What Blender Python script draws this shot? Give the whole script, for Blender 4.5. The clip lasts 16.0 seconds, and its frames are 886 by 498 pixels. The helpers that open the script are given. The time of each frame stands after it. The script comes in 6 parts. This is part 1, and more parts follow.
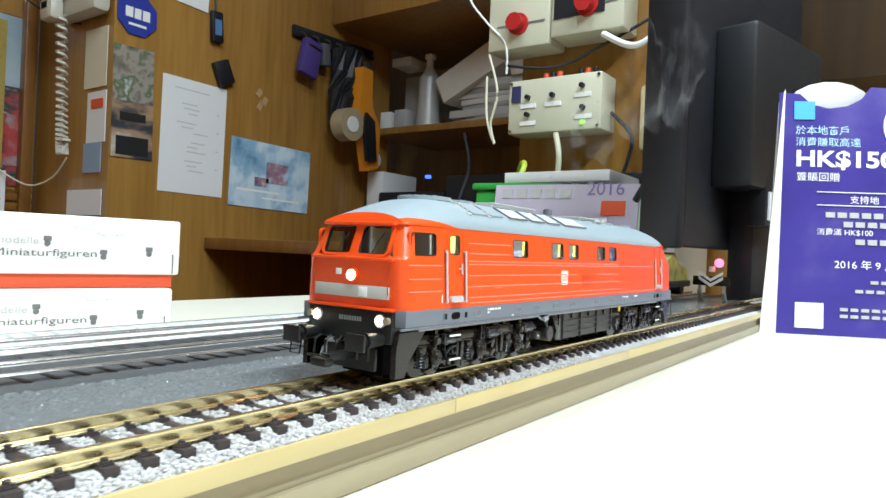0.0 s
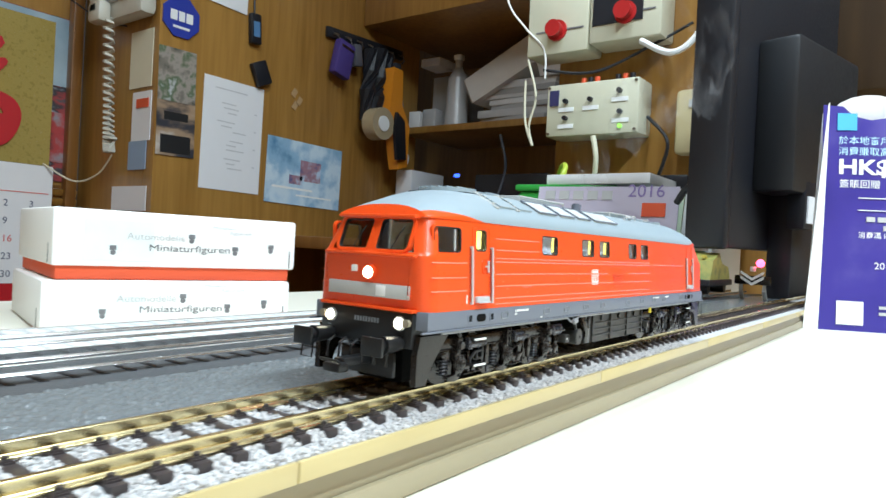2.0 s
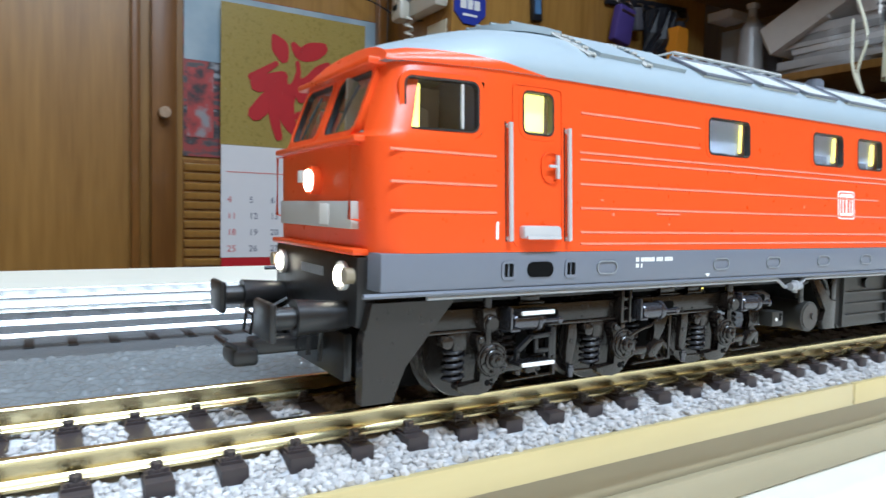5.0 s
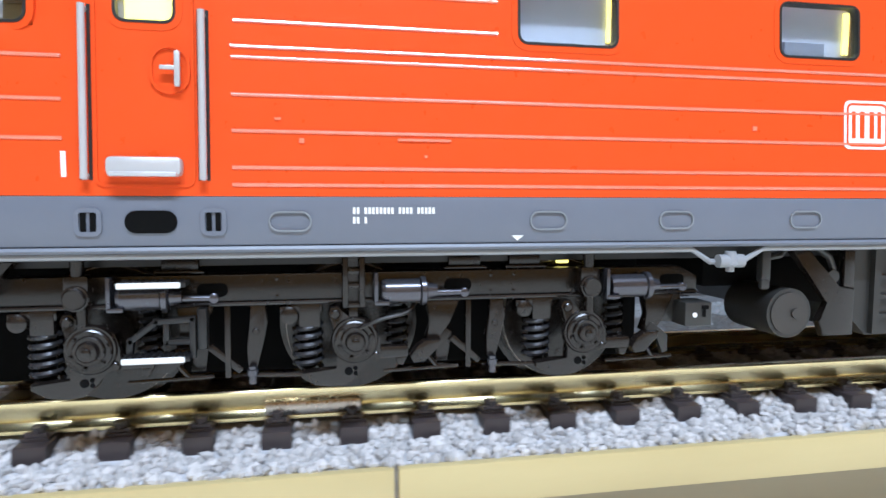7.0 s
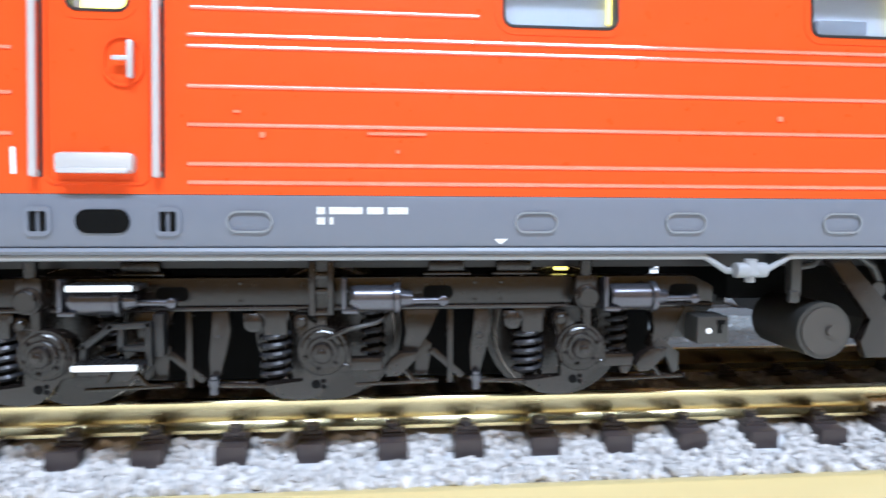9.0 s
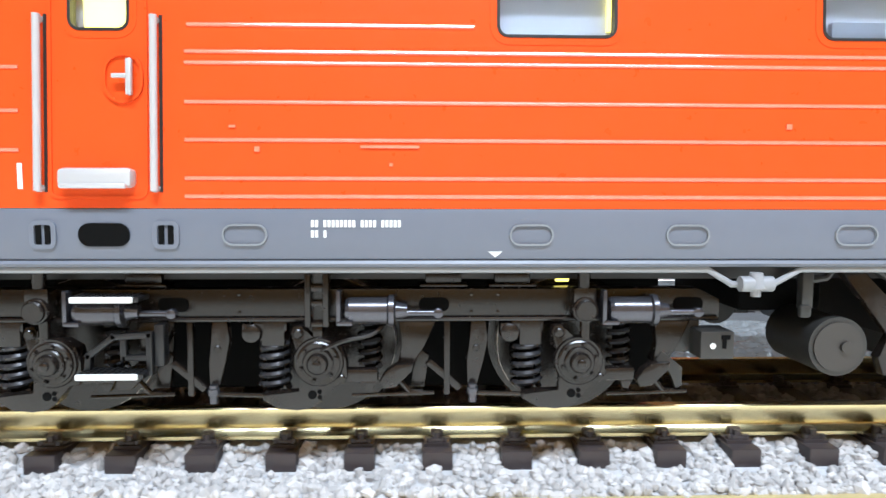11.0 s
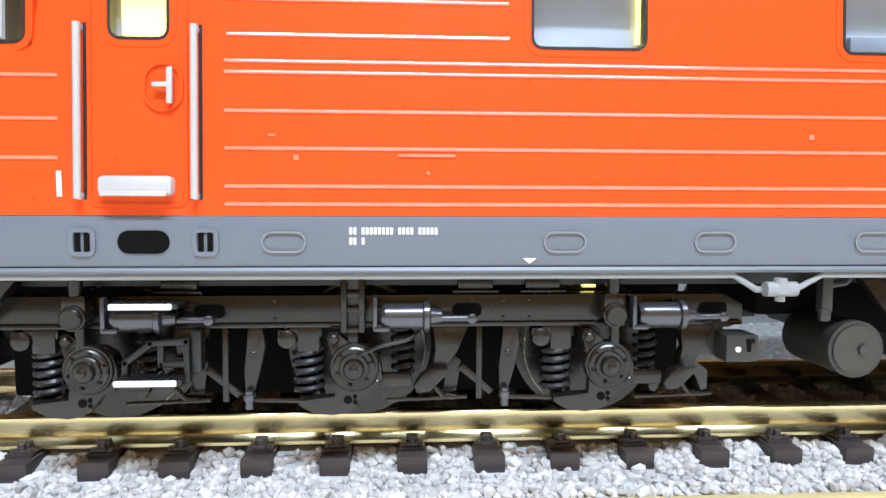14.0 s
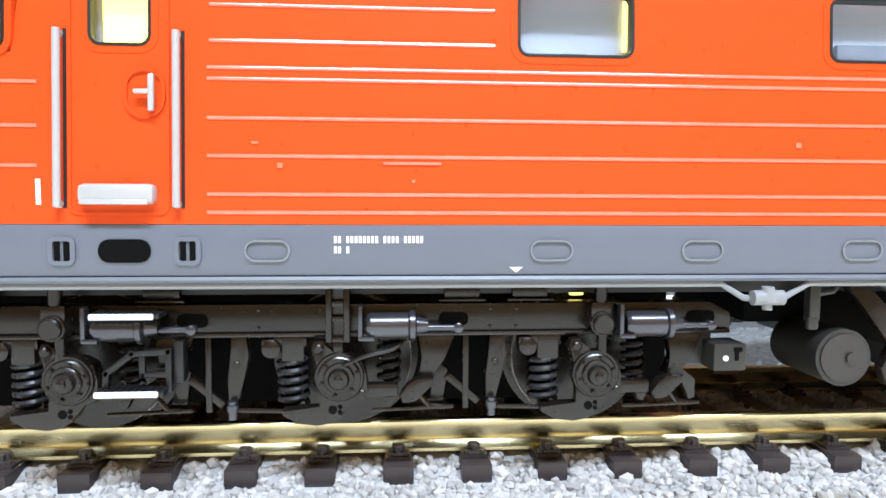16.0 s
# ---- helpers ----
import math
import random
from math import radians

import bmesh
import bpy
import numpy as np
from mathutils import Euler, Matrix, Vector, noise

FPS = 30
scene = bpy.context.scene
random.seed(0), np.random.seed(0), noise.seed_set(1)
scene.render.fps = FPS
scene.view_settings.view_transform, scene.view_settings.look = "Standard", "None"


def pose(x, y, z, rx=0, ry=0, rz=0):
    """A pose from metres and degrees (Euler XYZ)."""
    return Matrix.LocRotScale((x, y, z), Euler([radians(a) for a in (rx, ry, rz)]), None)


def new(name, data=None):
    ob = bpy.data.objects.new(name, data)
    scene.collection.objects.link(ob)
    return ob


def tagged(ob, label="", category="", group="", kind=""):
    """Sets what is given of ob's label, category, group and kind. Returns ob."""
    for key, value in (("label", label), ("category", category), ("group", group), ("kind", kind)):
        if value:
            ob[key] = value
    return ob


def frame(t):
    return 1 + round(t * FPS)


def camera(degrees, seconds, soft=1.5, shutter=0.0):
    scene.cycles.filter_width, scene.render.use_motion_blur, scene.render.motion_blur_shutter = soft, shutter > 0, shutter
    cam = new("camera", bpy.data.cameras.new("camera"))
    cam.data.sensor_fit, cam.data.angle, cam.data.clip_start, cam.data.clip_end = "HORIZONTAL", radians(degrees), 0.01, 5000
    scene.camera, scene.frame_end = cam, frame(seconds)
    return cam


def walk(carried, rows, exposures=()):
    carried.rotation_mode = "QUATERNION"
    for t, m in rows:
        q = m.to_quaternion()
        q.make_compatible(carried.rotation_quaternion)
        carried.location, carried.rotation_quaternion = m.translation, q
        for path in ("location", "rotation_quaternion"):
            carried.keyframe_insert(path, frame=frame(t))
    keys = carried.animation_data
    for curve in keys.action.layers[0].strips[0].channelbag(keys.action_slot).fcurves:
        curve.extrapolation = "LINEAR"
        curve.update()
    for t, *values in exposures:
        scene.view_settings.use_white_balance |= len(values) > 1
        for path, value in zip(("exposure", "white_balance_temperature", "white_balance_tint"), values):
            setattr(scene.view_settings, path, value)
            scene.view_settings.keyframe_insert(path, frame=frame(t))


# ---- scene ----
cam = camera(67.3, 16.0, soft=1.5, shutter=0.4)
# seconds, eye in metres, yaw, pitch, roll in degrees; yaw 0 looks along +y
PATH = [
    (0.0, 0.2306, -0.0954, 0.0329, -54.80, 0.11, 2.48),
    (0.5, 0.2161, -0.0928, 0.0327, -54.64, -0.05, 2.49),
    (1.0, 0.2026, -0.0908, 0.0327, -54.35, -0.14, 2.68),
    (1.5, 0.1900, -0.0885, 0.0328, -54.00, -0.17, 2.91),
    (2.0, 0.1686, -0.0851, 0.0326, -53.66, -0.24, 3.01),
    (2.5, 0.1448, -0.0800, 0.0314, -53.07, -0.34, 2.68),
    (3.0, 0.1277, -0.0785, 0.0306, -51.57, -0.49, 3.00),
    (3.5, 0.1235, -0.0743, 0.0286, -48.53, -0.77, 3.09),
    (4.0, 0.1244, -0.0680, 0.0262, -43.74, -1.96, 2.68),
    (4.2, 0.1247, -0.0654, 0.0256, -41.55, -2.46, 2.53),
    (6.3, 0.1271, -0.0574, 0.0196, -15.55, -3.74, 0.12),
    (6.5, 0.1233, -0.0564, 0.0196, -14.07, -4.26, 0.16),
    (7.0, 0.1109, -0.0560, 0.0184, -11.29, -4.58, 0.21),
    (7.5, 0.1029, -0.0543, 0.0179, -8.23, -4.35, 0.26),
    (8.0, 0.0932, -0.0511, 0.0188, -6.53, -5.11, 0.38),
    (8.5, 0.0803, -0.0505, 0.0180, -6.06, -4.41, 0.20),
    (9.0, 0.0584, -0.0520, 0.0179, -5.75, -4.11, 0.34),
    (11.3, 0.0193, -0.0519, 0.0196, -1.74, -4.62, 0.13),
    (11.5, 0.0155, -0.0528, 0.0198, -2.20, -4.67, 0.15),
    (12.0, 0.0087, -0.0530, 0.0199, -2.49, -4.50, 0.07),
    (12.5, 0.0020, -0.0522, 0.0201, -3.19, -4.73, 0.22),
    (13.0, 0.0022, -0.0521, 0.0199, -3.05, -4.74, 0.26),
    (13.5, 0.0034, -0.0523, 0.0196, -3.39, -4.54, 0.22),
    (14.0, 0.0039, -0.0527, 0.0196, -3.57, -4.23, 0.22),
    (14.5, 0.0043, -0.0528, 0.0197, -3.68, -4.07, 0.19),
    (15.0, 0.0046, -0.0529, 0.0198, -3.73, -3.99, 0.21),
    (15.5, 0.0047, -0.0528, 0.0198, -3.84, -3.94, 0.22),
    (16.0, 0.0045, -0.0522, 0.0201, -4.18, -4.06, 0.25),
]
walk(cam, [(t, pose(x, y, z, 90 + p, 0, a) @ pose(0, 0, 0, 0, 0, r)) for t, x, y, z, a, p, r in PATH],
     exposures=[(0.0, 0.0, 6050, 6), (4.0, -0.05, 5600, 7), (6.5, -0.27, 5450, 15), (9.0, 0.07, 5500, 15), (11.5, 0.12, 5850, 13), (16.0, 0.12, 5800, 13)])

# how far the locomotive still has to roll before it stops
TRAVEL = [(0.0, 0.3888), (0.5, 0.3714), (1.0, 0.3536), (1.5, 0.335), (2.0, 0.3169), (2.5, 0.2972), (3.0, 0.2762), (3.5, 0.255), (4.0, 0.2332), (4.2, 0.2245), (6.3, 0.139), (6.5, 0.1314), (7.0, 0.1146), (7.5, 0.0973), (8.0, 0.0807), (8.5, 0.0677), (9.0, 0.0541), (11.3, 0.01), (11.5, 0.0073), (12.0, 0.0019), (12.5, 0.0), (13.0, 0.0), (13.5, 0.0), (14.0, 0.0), (14.5, 0.0), (15.0, 0.0), (15.5, 0.0), (16.0, 0.0)]


def travel(t):
    """Smooth reading of TRAVEL at t seconds."""
    ts = [a for a, _ in TRAVEL]
    vs = [b for _, b in TRAVEL]
    if t >= ts[-1]:
        return vs[-1]
    k = max(i for i in range(len(ts) - 1) if ts[i] <= t)

    def slope(i):
        if i == 0 or i == len(ts) - 1:
            return 0.0 if i else (vs[1] - vs[0]) / (ts[1] - ts[0])
        return (vs[i + 1] - vs[i - 1]) / (ts[i + 1] - ts[i - 1])
    h = ts[k + 1] - ts[k]
    u = (t - ts[k]) / h
    return ((2 * u**3 - 3 * u**2 + 1) * vs[k] + (u**3 - 2 * u**2 + u) * h * slope(k)
            + (-2 * u**3 + 3 * u**2) * vs[k + 1] + (u**3 - u**2) * h * slope(k + 1))


# ---- light ----
world = bpy.data.worlds.new("room_air")
scene.world = world
world.use_nodes = True
world.node_tree.nodes["Background"].inputs[0].default_value = (0.95, 0.97, 1.0, 1)
world.node_tree.nodes["Background"].inputs[1].default_value = 0.05


def ceiling_tube(x, y, z, sx, sy, watts):
    lamp = bpy.data.lights.new("unseen_ceiling_light", "AREA")
    lamp.shape, lamp.size, lamp.size_y, lamp.energy, lamp.color = "RECTANGLE", sx, sy, watts, (0.86, 0.96, 1.0)
    ob = new("unseen_ceiling_light", lamp)
    ob.matrix_world = pose(x, y, z, 0, 0, 0)
    return ob


# both lamps are out of view; the second is added to brighten the alcove
ceiling_tube(0.2, -0.95, 1.58, 1.2, 0.12, 68)
ceiling_tube(0.3, 0.2, 1.58, 1.2, 0.12, 20)


# ---- materials ----
def rgb(c):
    return (*c, 1.0)


def material(name, colour, rough=0.5, metal=0.0, second=None, grain=800.0, amount=0.5, bump=0.0, bump_scale=None,
             coat=0.0, speck=0.0, glow=0.0, stretch=(1, 1, 1)):
    """Principled material with variation at two scales in object space."""
    m = bpy.data.materials.new(name)
    m.use_nodes = True
    nt = m.node_tree
    b = nt.nodes["Principled BSDF"]
    b.inputs["Roughness"].default_value, b.inputs["Metallic"].default_value = rough, metal
    b.inputs["Coat Weight"].default_value = coat
    if glow:
        b.inputs["Emission Color"].default_value = rgb(colour)
        b.inputs["Emission Strength"].default_value = glow
    tc = nt.nodes.new("ShaderNodeTexCoord")
    mp = nt.nodes.new("ShaderNodeMapping")
    mp.inputs["Scale"].default_value = stretch
    nt.links.new(tc.outputs["Object"], mp.inputs[0])
    big = nt.nodes.new("ShaderNodeTexNoise")
    big.inputs["Scale"].default_value, big.inputs["Detail"].default_value = grain * 0.12, 4
    fine = nt.nodes.new("ShaderNodeTexNoise")
    fine.inputs["Scale"].default_value, fine.inputs["Detail"].default_value = grain, 6
    for n in (big, fine):
        nt.links.new(mp.outputs[0], n.inputs["Vector"])
    mx = nt.nodes.new("ShaderNodeMath")
    mx.operation = "MULTIPLY_ADD"
    nt.links.new(big.outputs[0], mx.inputs[0])
    mx.inputs[1].default_value = 0.5
    half = nt.nodes.new("ShaderNodeMath")
    half.operation = "MULTIPLY"
    nt.links.new(fine.outputs[0], half.inputs[0])
    half.inputs[1].default_value = 0.5
    nt.links.new(half.outputs[0], mx.inputs[2])
    ramp = nt.nodes.new("ShaderNodeValToRGB")
    ramp.color_ramp.elements[0].position, ramp.color_ramp.elements[1].position = 0.35, 0.65
    two = second if second else tuple(c * 0.86 for c in colour)
    ramp.color_ramp.elements[0].color = rgb(tuple(c1 * amount + c0 * (1 - amount) for c0, c1 in zip(colour, two)))
    ramp.color_ramp.elements[1].color = rgb(colour)
    nt.links.new(mx.outputs[0], ramp.inputs[0])
    nt.links.new(ramp.outputs[0], b.inputs["Base Color"])
    rr = nt.nodes.new("ShaderNodeMapRange")
    rr.inputs[3].default_value, rr.inputs[4].default_value = max(rough - 0.07, 0.02), min(rough + 0.07, 1)
    nt.links.new(fine.outputs[0], rr.inputs[0])
    nt.links.new(rr.outputs[0], b.inputs["Roughness"])
    if bump:
        bp = nt.nodes.new("ShaderNodeBump")
        bp.inputs["Strength"].default_value = min(bump, 1.0)
        bp.inputs["Distance"].default_value = 0.3 / (bump_scale or grain)
        bn = nt.nodes.new("ShaderNodeTexNoise")
        bn.inputs["Scale"].default_value = bump_scale or grain
        bn.inputs["Detail"].default_value = 5
        nt.links.new(mp.outputs[0], bn.inputs["Vector"])
        nt.links.new(bn.outputs[0], bp.inputs["Height"])
        nt.links.new(bp.outputs[0], b.inputs["Normal"])
    return m


def wood_material(name, light, dark, scale=5.0, rough=0.35):
    m = bpy.data.materials.new(name)
    m.use_nodes = True
    nt = m.node_tree
    b = nt.nodes["Principled BSDF"]
    b.inputs["Roughness"].default_value, b.inputs["Coat Weight"].default_value = rough, 0.25
    tc = nt.nodes.new("ShaderNodeTexCoord")
    mp = nt.nodes.new("ShaderNodeMapping")
    mp.inputs["Scale"].default_value = (1, 1, 0.07)
    nt.links.new(tc.outputs["Object"], mp.inputs[0])
    a = nt.nodes.new("ShaderNodeTexNoise")
    a.inputs["Scale"].default_value, a.inputs["Detail"].default_value, a.inputs["Distortion"].default_value = scale, 5, 1.2
    c = nt.nodes.new("ShaderNodeTexNoise")
    c.inputs["Scale"].default_value, c.inputs["Detail"].default_value = scale * 16, 6
    for n in (a, c):
        nt.links.new(mp.outputs[0], n.inputs["Vector"])
    mx = nt.nodes.new("ShaderNodeMix")
    mx.data_type = "FLOAT"
    mx.inputs[0].default_value = 0.4
    nt.links.new(a.outputs[0], mx.inputs[2])
    nt.links.new(c.outputs[0], mx.inputs[3])
    r = nt.nodes.new("ShaderNodeValToRGB")
    r.color_ramp.elements[0].position, r.color_ramp.elements[1].position = 0.36, 0.62
    r.color_ramp.elements[0].color, r.color_ramp.elements[1].color = rgb(dark), rgb(light)
    nt.links.new(mx.outputs[0], r.inputs[0])
    nt.links.new(r.outputs[0], b.inputs["Base Color"])
    return m


def glass_material(name, tint=(0.9, 0.95, 0.95), rough=0.03):
    m = bpy.data.materials.new(name)
    m.use_nodes = True
    b = m.node_tree.nodes["Principled BSDF"]
    b.inputs["Base Color"].default_value = rgb(tint)
    b.inputs["Roughness"].default_value, b.inputs["Transmission Weight"].default_value, b.inputs["IOR"].default_value = rough, 1.0, 1.4
    return m


def glow_material(name, colour, strength):
    m = bpy.data.materials.new(name)
    m.use_nodes = True
    b = m.node_tree.nodes["Principled BSDF"]
    b.inputs["Base Color"].default_value = rgb(colour)
    b.inputs["Emission Color"].default_value, b.inputs["Emission Strength"].default_value = rgb(colour), strength
    return m


def random_material(name, a, b_, rough=0.8, bump_scale=3000):
    """Stones: each island its own shade."""
    m = material(name, a, rough, grain=2500, bump=0.4, bump_scale=bump_scale)
    nt = m.node_tree
    g = nt.nodes.new("ShaderNodeNewGeometry")
    r = nt.nodes.new("ShaderNodeValToRGB")
    r.color_ramp.elements[0].color, r.color_ramp.elements[1].color = rgb(a), rgb(b_)
    nt.links.new(g.outputs["Random Per Island"], r.inputs[0])
    nt.links.new(r.outputs[0], nt.nodes["Principled BSDF"].inputs["Base Color"])
    return m


RED = material("traffic_red_paint", (0.78, 0.079, 0.010), 0.30, grain=900, amount=0.25, bump=0.05, bump_scale=9000)
RED.node_tree.nodes["Principled BSDF"].inputs["Specular IOR Level"].default_value = 0.4
# paler than RED: the highlight on the ribs is painted into the colour
RIB_RED = material("highlit_red_beading", (0.84, 0.24, 0.14), 0.16, second=(0.80, 0.14, 0.06), grain=900, amount=0.5, coat=1.0)
# paler than the sill: painted glints on engraved hatches; also colours the plate bars
HATCH_EDGE = material("hatch_glint_and_plate_grey", (0.23, 0.245, 0.265), 0.3, grain=900)
GLOSS_BLACK = material("glossy_black_metal", (0.10, 0.10, 0.115), 0.24, 0.75, grain=900)
PIPE_GREY = material("pale_grey_pipe", (0.30, 0.31, 0.33), 0.3, grain=900)
SPRING = material("blackened_spring_steel", (0.05, 0.05, 0.055), 0.22, 0.5, grain=1500)
RED_EDGE = material("worn_red_edge", (0.85, 0.22, 0.12), 0.45, grain=900, amount=0.3)
ROOF_GREY = material("roof_grey_paint", (0.30, 0.36, 0.40), 0.42, grain=600, amount=0.3, bump=0.05, bump_scale=8000)
SILL_GREY = material("sill_grey_paint", (0.150, 0.165, 0.205), 0.42, grain=800, amount=0.3)
BLACK = material("matt_black_plastic", (0.011, 0.011, 0.012), 0.36, grain=1500, amount=0.4, bump=0.1, bump_scale=6000)
DARK = material("bogie_brown_black_plastic", (0.0125, 0.0095, 0.008), 0.25, grain=1500, amount=0.4, bump=0.08, bump_scale=6000)
TANK = material("tank_dark_grey_plastic", (0.028, 0.027, 0.025), 0.42, grain=1500, amount=0.4)
SILVER = material("silver_grey_paint", (0.55, 0.55, 0.56), 0.32, 0.2, grain=1500, amount=0.2)
LIGHT_GREY = material("light_grey_stripe_paint", (0.50, 0.50, 0.48), 0.45, grain=1200, amount=0.25)
WHITE = material("white_print", (0.85, 0.85, 0.83), 0.5, grain=1500, amount=0.1)
# near-black colour that paints deep shade into gaps, holes and slots
CORE = material("recess_shade_black", (0.004, 0.004, 0.004), 0.9, grain=1500)
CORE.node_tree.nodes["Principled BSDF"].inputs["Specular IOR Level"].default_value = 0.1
RUBBER = material("black_rubber_seal", (0.015, 0.015, 0.016), 0.5, grain=2500)
STEEL = material("wheel_steel", (0.42, 0.38, 0.34), 0.28, 1.0, grain=2000, amount=0.4)
GOLD_RIM = material("pale_window_rim", (0.55, 0.45, 0.18), 0.3, 0.6, grain=2000)
GLASS = glass_material("clear_glazing")
BRASS = material("nickel_brass_rail", (0.86, 0.75, 0.44), 0.26, 1.0, second=(0.66, 0.52, 0.24), grain=500, amount=0.5, stretch=(0.1, 1, 1))
SLEEPER = material("dark_brown_sleeper_plastic", (0.046, 0.037, 0.038), 0.36, grain=2500, amount=0.5, bump=0.15, bump_scale=5000)
BALLAST = material("fine_grey_ballast_bed", (0.55, 0.55, 0.57), 0.85, second=(0.3, 0.3, 0.3), grain=1400, amount=0.7, bump=0.9, bump_scale=900)
STONE = random_material("grey_ballast_stone", (0.36, 0.35, 0.345), (0.60, 0.58, 0.57))
FOIL = material("dark_grey_embossed_foil", (0.155, 0.165, 0.17), 0.24, grain=300, amount=0.4)
EDGE_WOOD = material("yellow_varnished_lipping", (0.55, 0.45, 0.22), 0.34, second=(0.42, 0.33, 0.15), grain=220, amount=0.6, stretch=(0.15, 1, 1))
PLINTH = material("tan_laminate_plinth", (0.36, 0.31, 0.20), 0.4, second=(0.28, 0.24, 0.15), grain=160, amount=0.6, stretch=(0.2, 1, 1))
TABLE = material("cream_laminate_tabletop", (0.84, 0.81, 0.70), 0.38, grain=120, amount=0.2)
WALL_WOOD = wood_material("honey_oak_veneer", (0.40, 0.215, 0.05), (0.24, 0.115, 0.022), 4.0)
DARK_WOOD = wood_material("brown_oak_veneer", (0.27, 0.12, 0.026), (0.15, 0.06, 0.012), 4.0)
# brown veneer darkened to hold the shade behind the monitor
SHADE_WOOD = wood_material("shade_painted_brown_veneer", (0.06, 0.032, 0.012), (0.03, 0.016, 0.007), 4.0, 0.5)
PAPER = material("white_paper", (0.80, 0.80, 0.82), 0.7, grain=40, amount=0.15)
CARD = material("white_card", (0.86, 0.86, 0.85), 0.45, grain=60, amount=0.1)
CREAM = material("ivory_enamel", (0.72, 0.68, 0.52), 0.4, grain=60, amount=0.3)
MON = material("black_monitor_plastic", (0.010, 0.011, 0.016), 0.45, grain=300, amount=0.3, bump=0.1, bump_scale=900)
MON.node_tree.nodes["Principled BSDF"].inputs["Specular IOR Level"].default_value = 0.5
PRINT_RED = material("orange_red_card", (0.72, 0.10, 0.035), 0.5, grain=80, amount=0.2)
INK = material("grey_ink", (0.16, 0.16, 0.17), 0.6, grain=500)
INK_PALE = material("pale_ink", (0.50, 0.50, 0.50), 0.6, grain=500)

BED_GREY = material("dark_grey_siding_bed", (0.075, 0.078, 0.082), 0.5, grain=900, amount=0.5, bump=0.4, bump_scale=900)

MM = 0.001


# ---- mesh helpers (sizes in millimetres) ----
def box(bm, x0, x1, y0, y1, z0, z1, bev=0.0):
    r = bmesh.ops.create_cube(bm, size=1.0, matrix=Matrix.Translation(((x0 + x1) / 2, (y0 + y1) / 2, (z0 + z1) / 2))
                              @ Matrix.Diagonal((x1 - x0, y1 - y0, z1 - z0, 1)))
    if bev:
        es = {e for v in r["verts"] for e in v.link_edges}
        bmesh.ops.bevel(bm, geom=list(es), offset=bev, segments=2, affect="EDGES", profile=0.5)
    return bm


def cyl(bm, centre, axis, r, length, seg=16, r2=None):
    q = Vector(axis).to_track_quat("Z", "Y").to_matrix().to_4x4()
    bmesh.ops.create_cone(bm, cap_ends=True, segments=seg, radius1=r, radius2=r if r2 is None else r2, depth=length,
                          matrix=Matrix.Translation(centre) @ q)
    return bm


def prism(bm, pts, y0, y1):
    """Outline in x, z pushed along y."""
    a = [bm.verts.new((x, y0, z)) for x, z in pts]
    b = [bm.verts.new((x, y1, z)) for x, z in pts]
    bm.faces.new(a)
    bm.faces.new(b[::-1])
    n = len(pts)
    for i in range(n):
        bm.faces.new((a[i], b[i], b[(i + 1) % n], a[(i + 1) % n]))
    return bm


def cut(bm, pts, y0, y1, bev=0.14):
    """Outline in x, z pushed along y, with softened edges on its front (y0) side."""
    a = [bm.verts.new((x, y0, z)) for x, z in pts]
    b = [bm.verts.new((x, y1, z)) for x, z in pts]
    front = bm.faces.new(a)
    bm.faces.new(b[::-1])
    n = len(pts)
    for i in range(n):
        bm.faces.new((a[i], b[i], b[(i + 1) % n], a[(i + 1) % n]))
    bmesh.ops.bevel(bm, geom=list(front.edges), offset=bev, segments=2, affect="EDGES", profile=0.5)
    return bm


def lathe(bm, x, z, profile, seg=28):
    """Turned form on an axis along y: profile of (radius, y), from the tip backwards."""
    rings = [[bm.verts.new((x + r * math.cos(2 * math.pi * k / seg), y, z + r * math.sin(2 * math.pi * k / seg))) for k in range(seg)]
             for r, y in profile]
    for a, b in zip(rings[:-1], rings[1:]):
        for k in range(seg):
            bm.faces.new((a[k], a[(k + 1) % seg], b[(k + 1) % seg], b[k]))
    bm.faces.new(rings[0])
    bm.faces.new(rings[-1][::-1])
    return bm


def tube(bm, pts, r, seg=6):
    """A round wire through points."""
    rings = []
    for i, p in enumerate(pts):
        d = Vector(pts[min(i + 1, len(pts) - 1)]) - Vector(pts[max(i - 1, 0)])
        q = d.to_track_quat("Z", "Y").to_matrix()
        rings.append([bm.verts.new(Vector(p) + q @ Vector((r * math.cos(2 * math.pi * k / seg), r * math.sin(2 * math.pi * k / seg), 0)))
                      for k in range(seg)])
    for a, b in zip(rings[:-1], rings[1:]):
        for k in range(seg):
            bm.faces.new((a[k], a[(k + 1) % seg], b[(k + 1) % seg], b[k]))
    bm.faces.new(rings[0][::-1])
    bm.faces.new(rings[-1])
    return bm


def rounded(w, h, r, n=4):
    """Outline of a rounded rectangle round the origin."""
    pts = []
    for cx, cy, a0 in ((w / 2 - r, h / 2 - r, 0), (-w / 2 + r, h / 2 - r, 90), (-w / 2 + r, -h / 2 + r, 180), (w / 2 - r, -h / 2 + r, 270)):
        for k in range(n + 1):
            a = radians(a0 + 90 * k / n)
            pts.append((cx + r * math.cos(a), cy + r * math.sin(a)))
    return pts


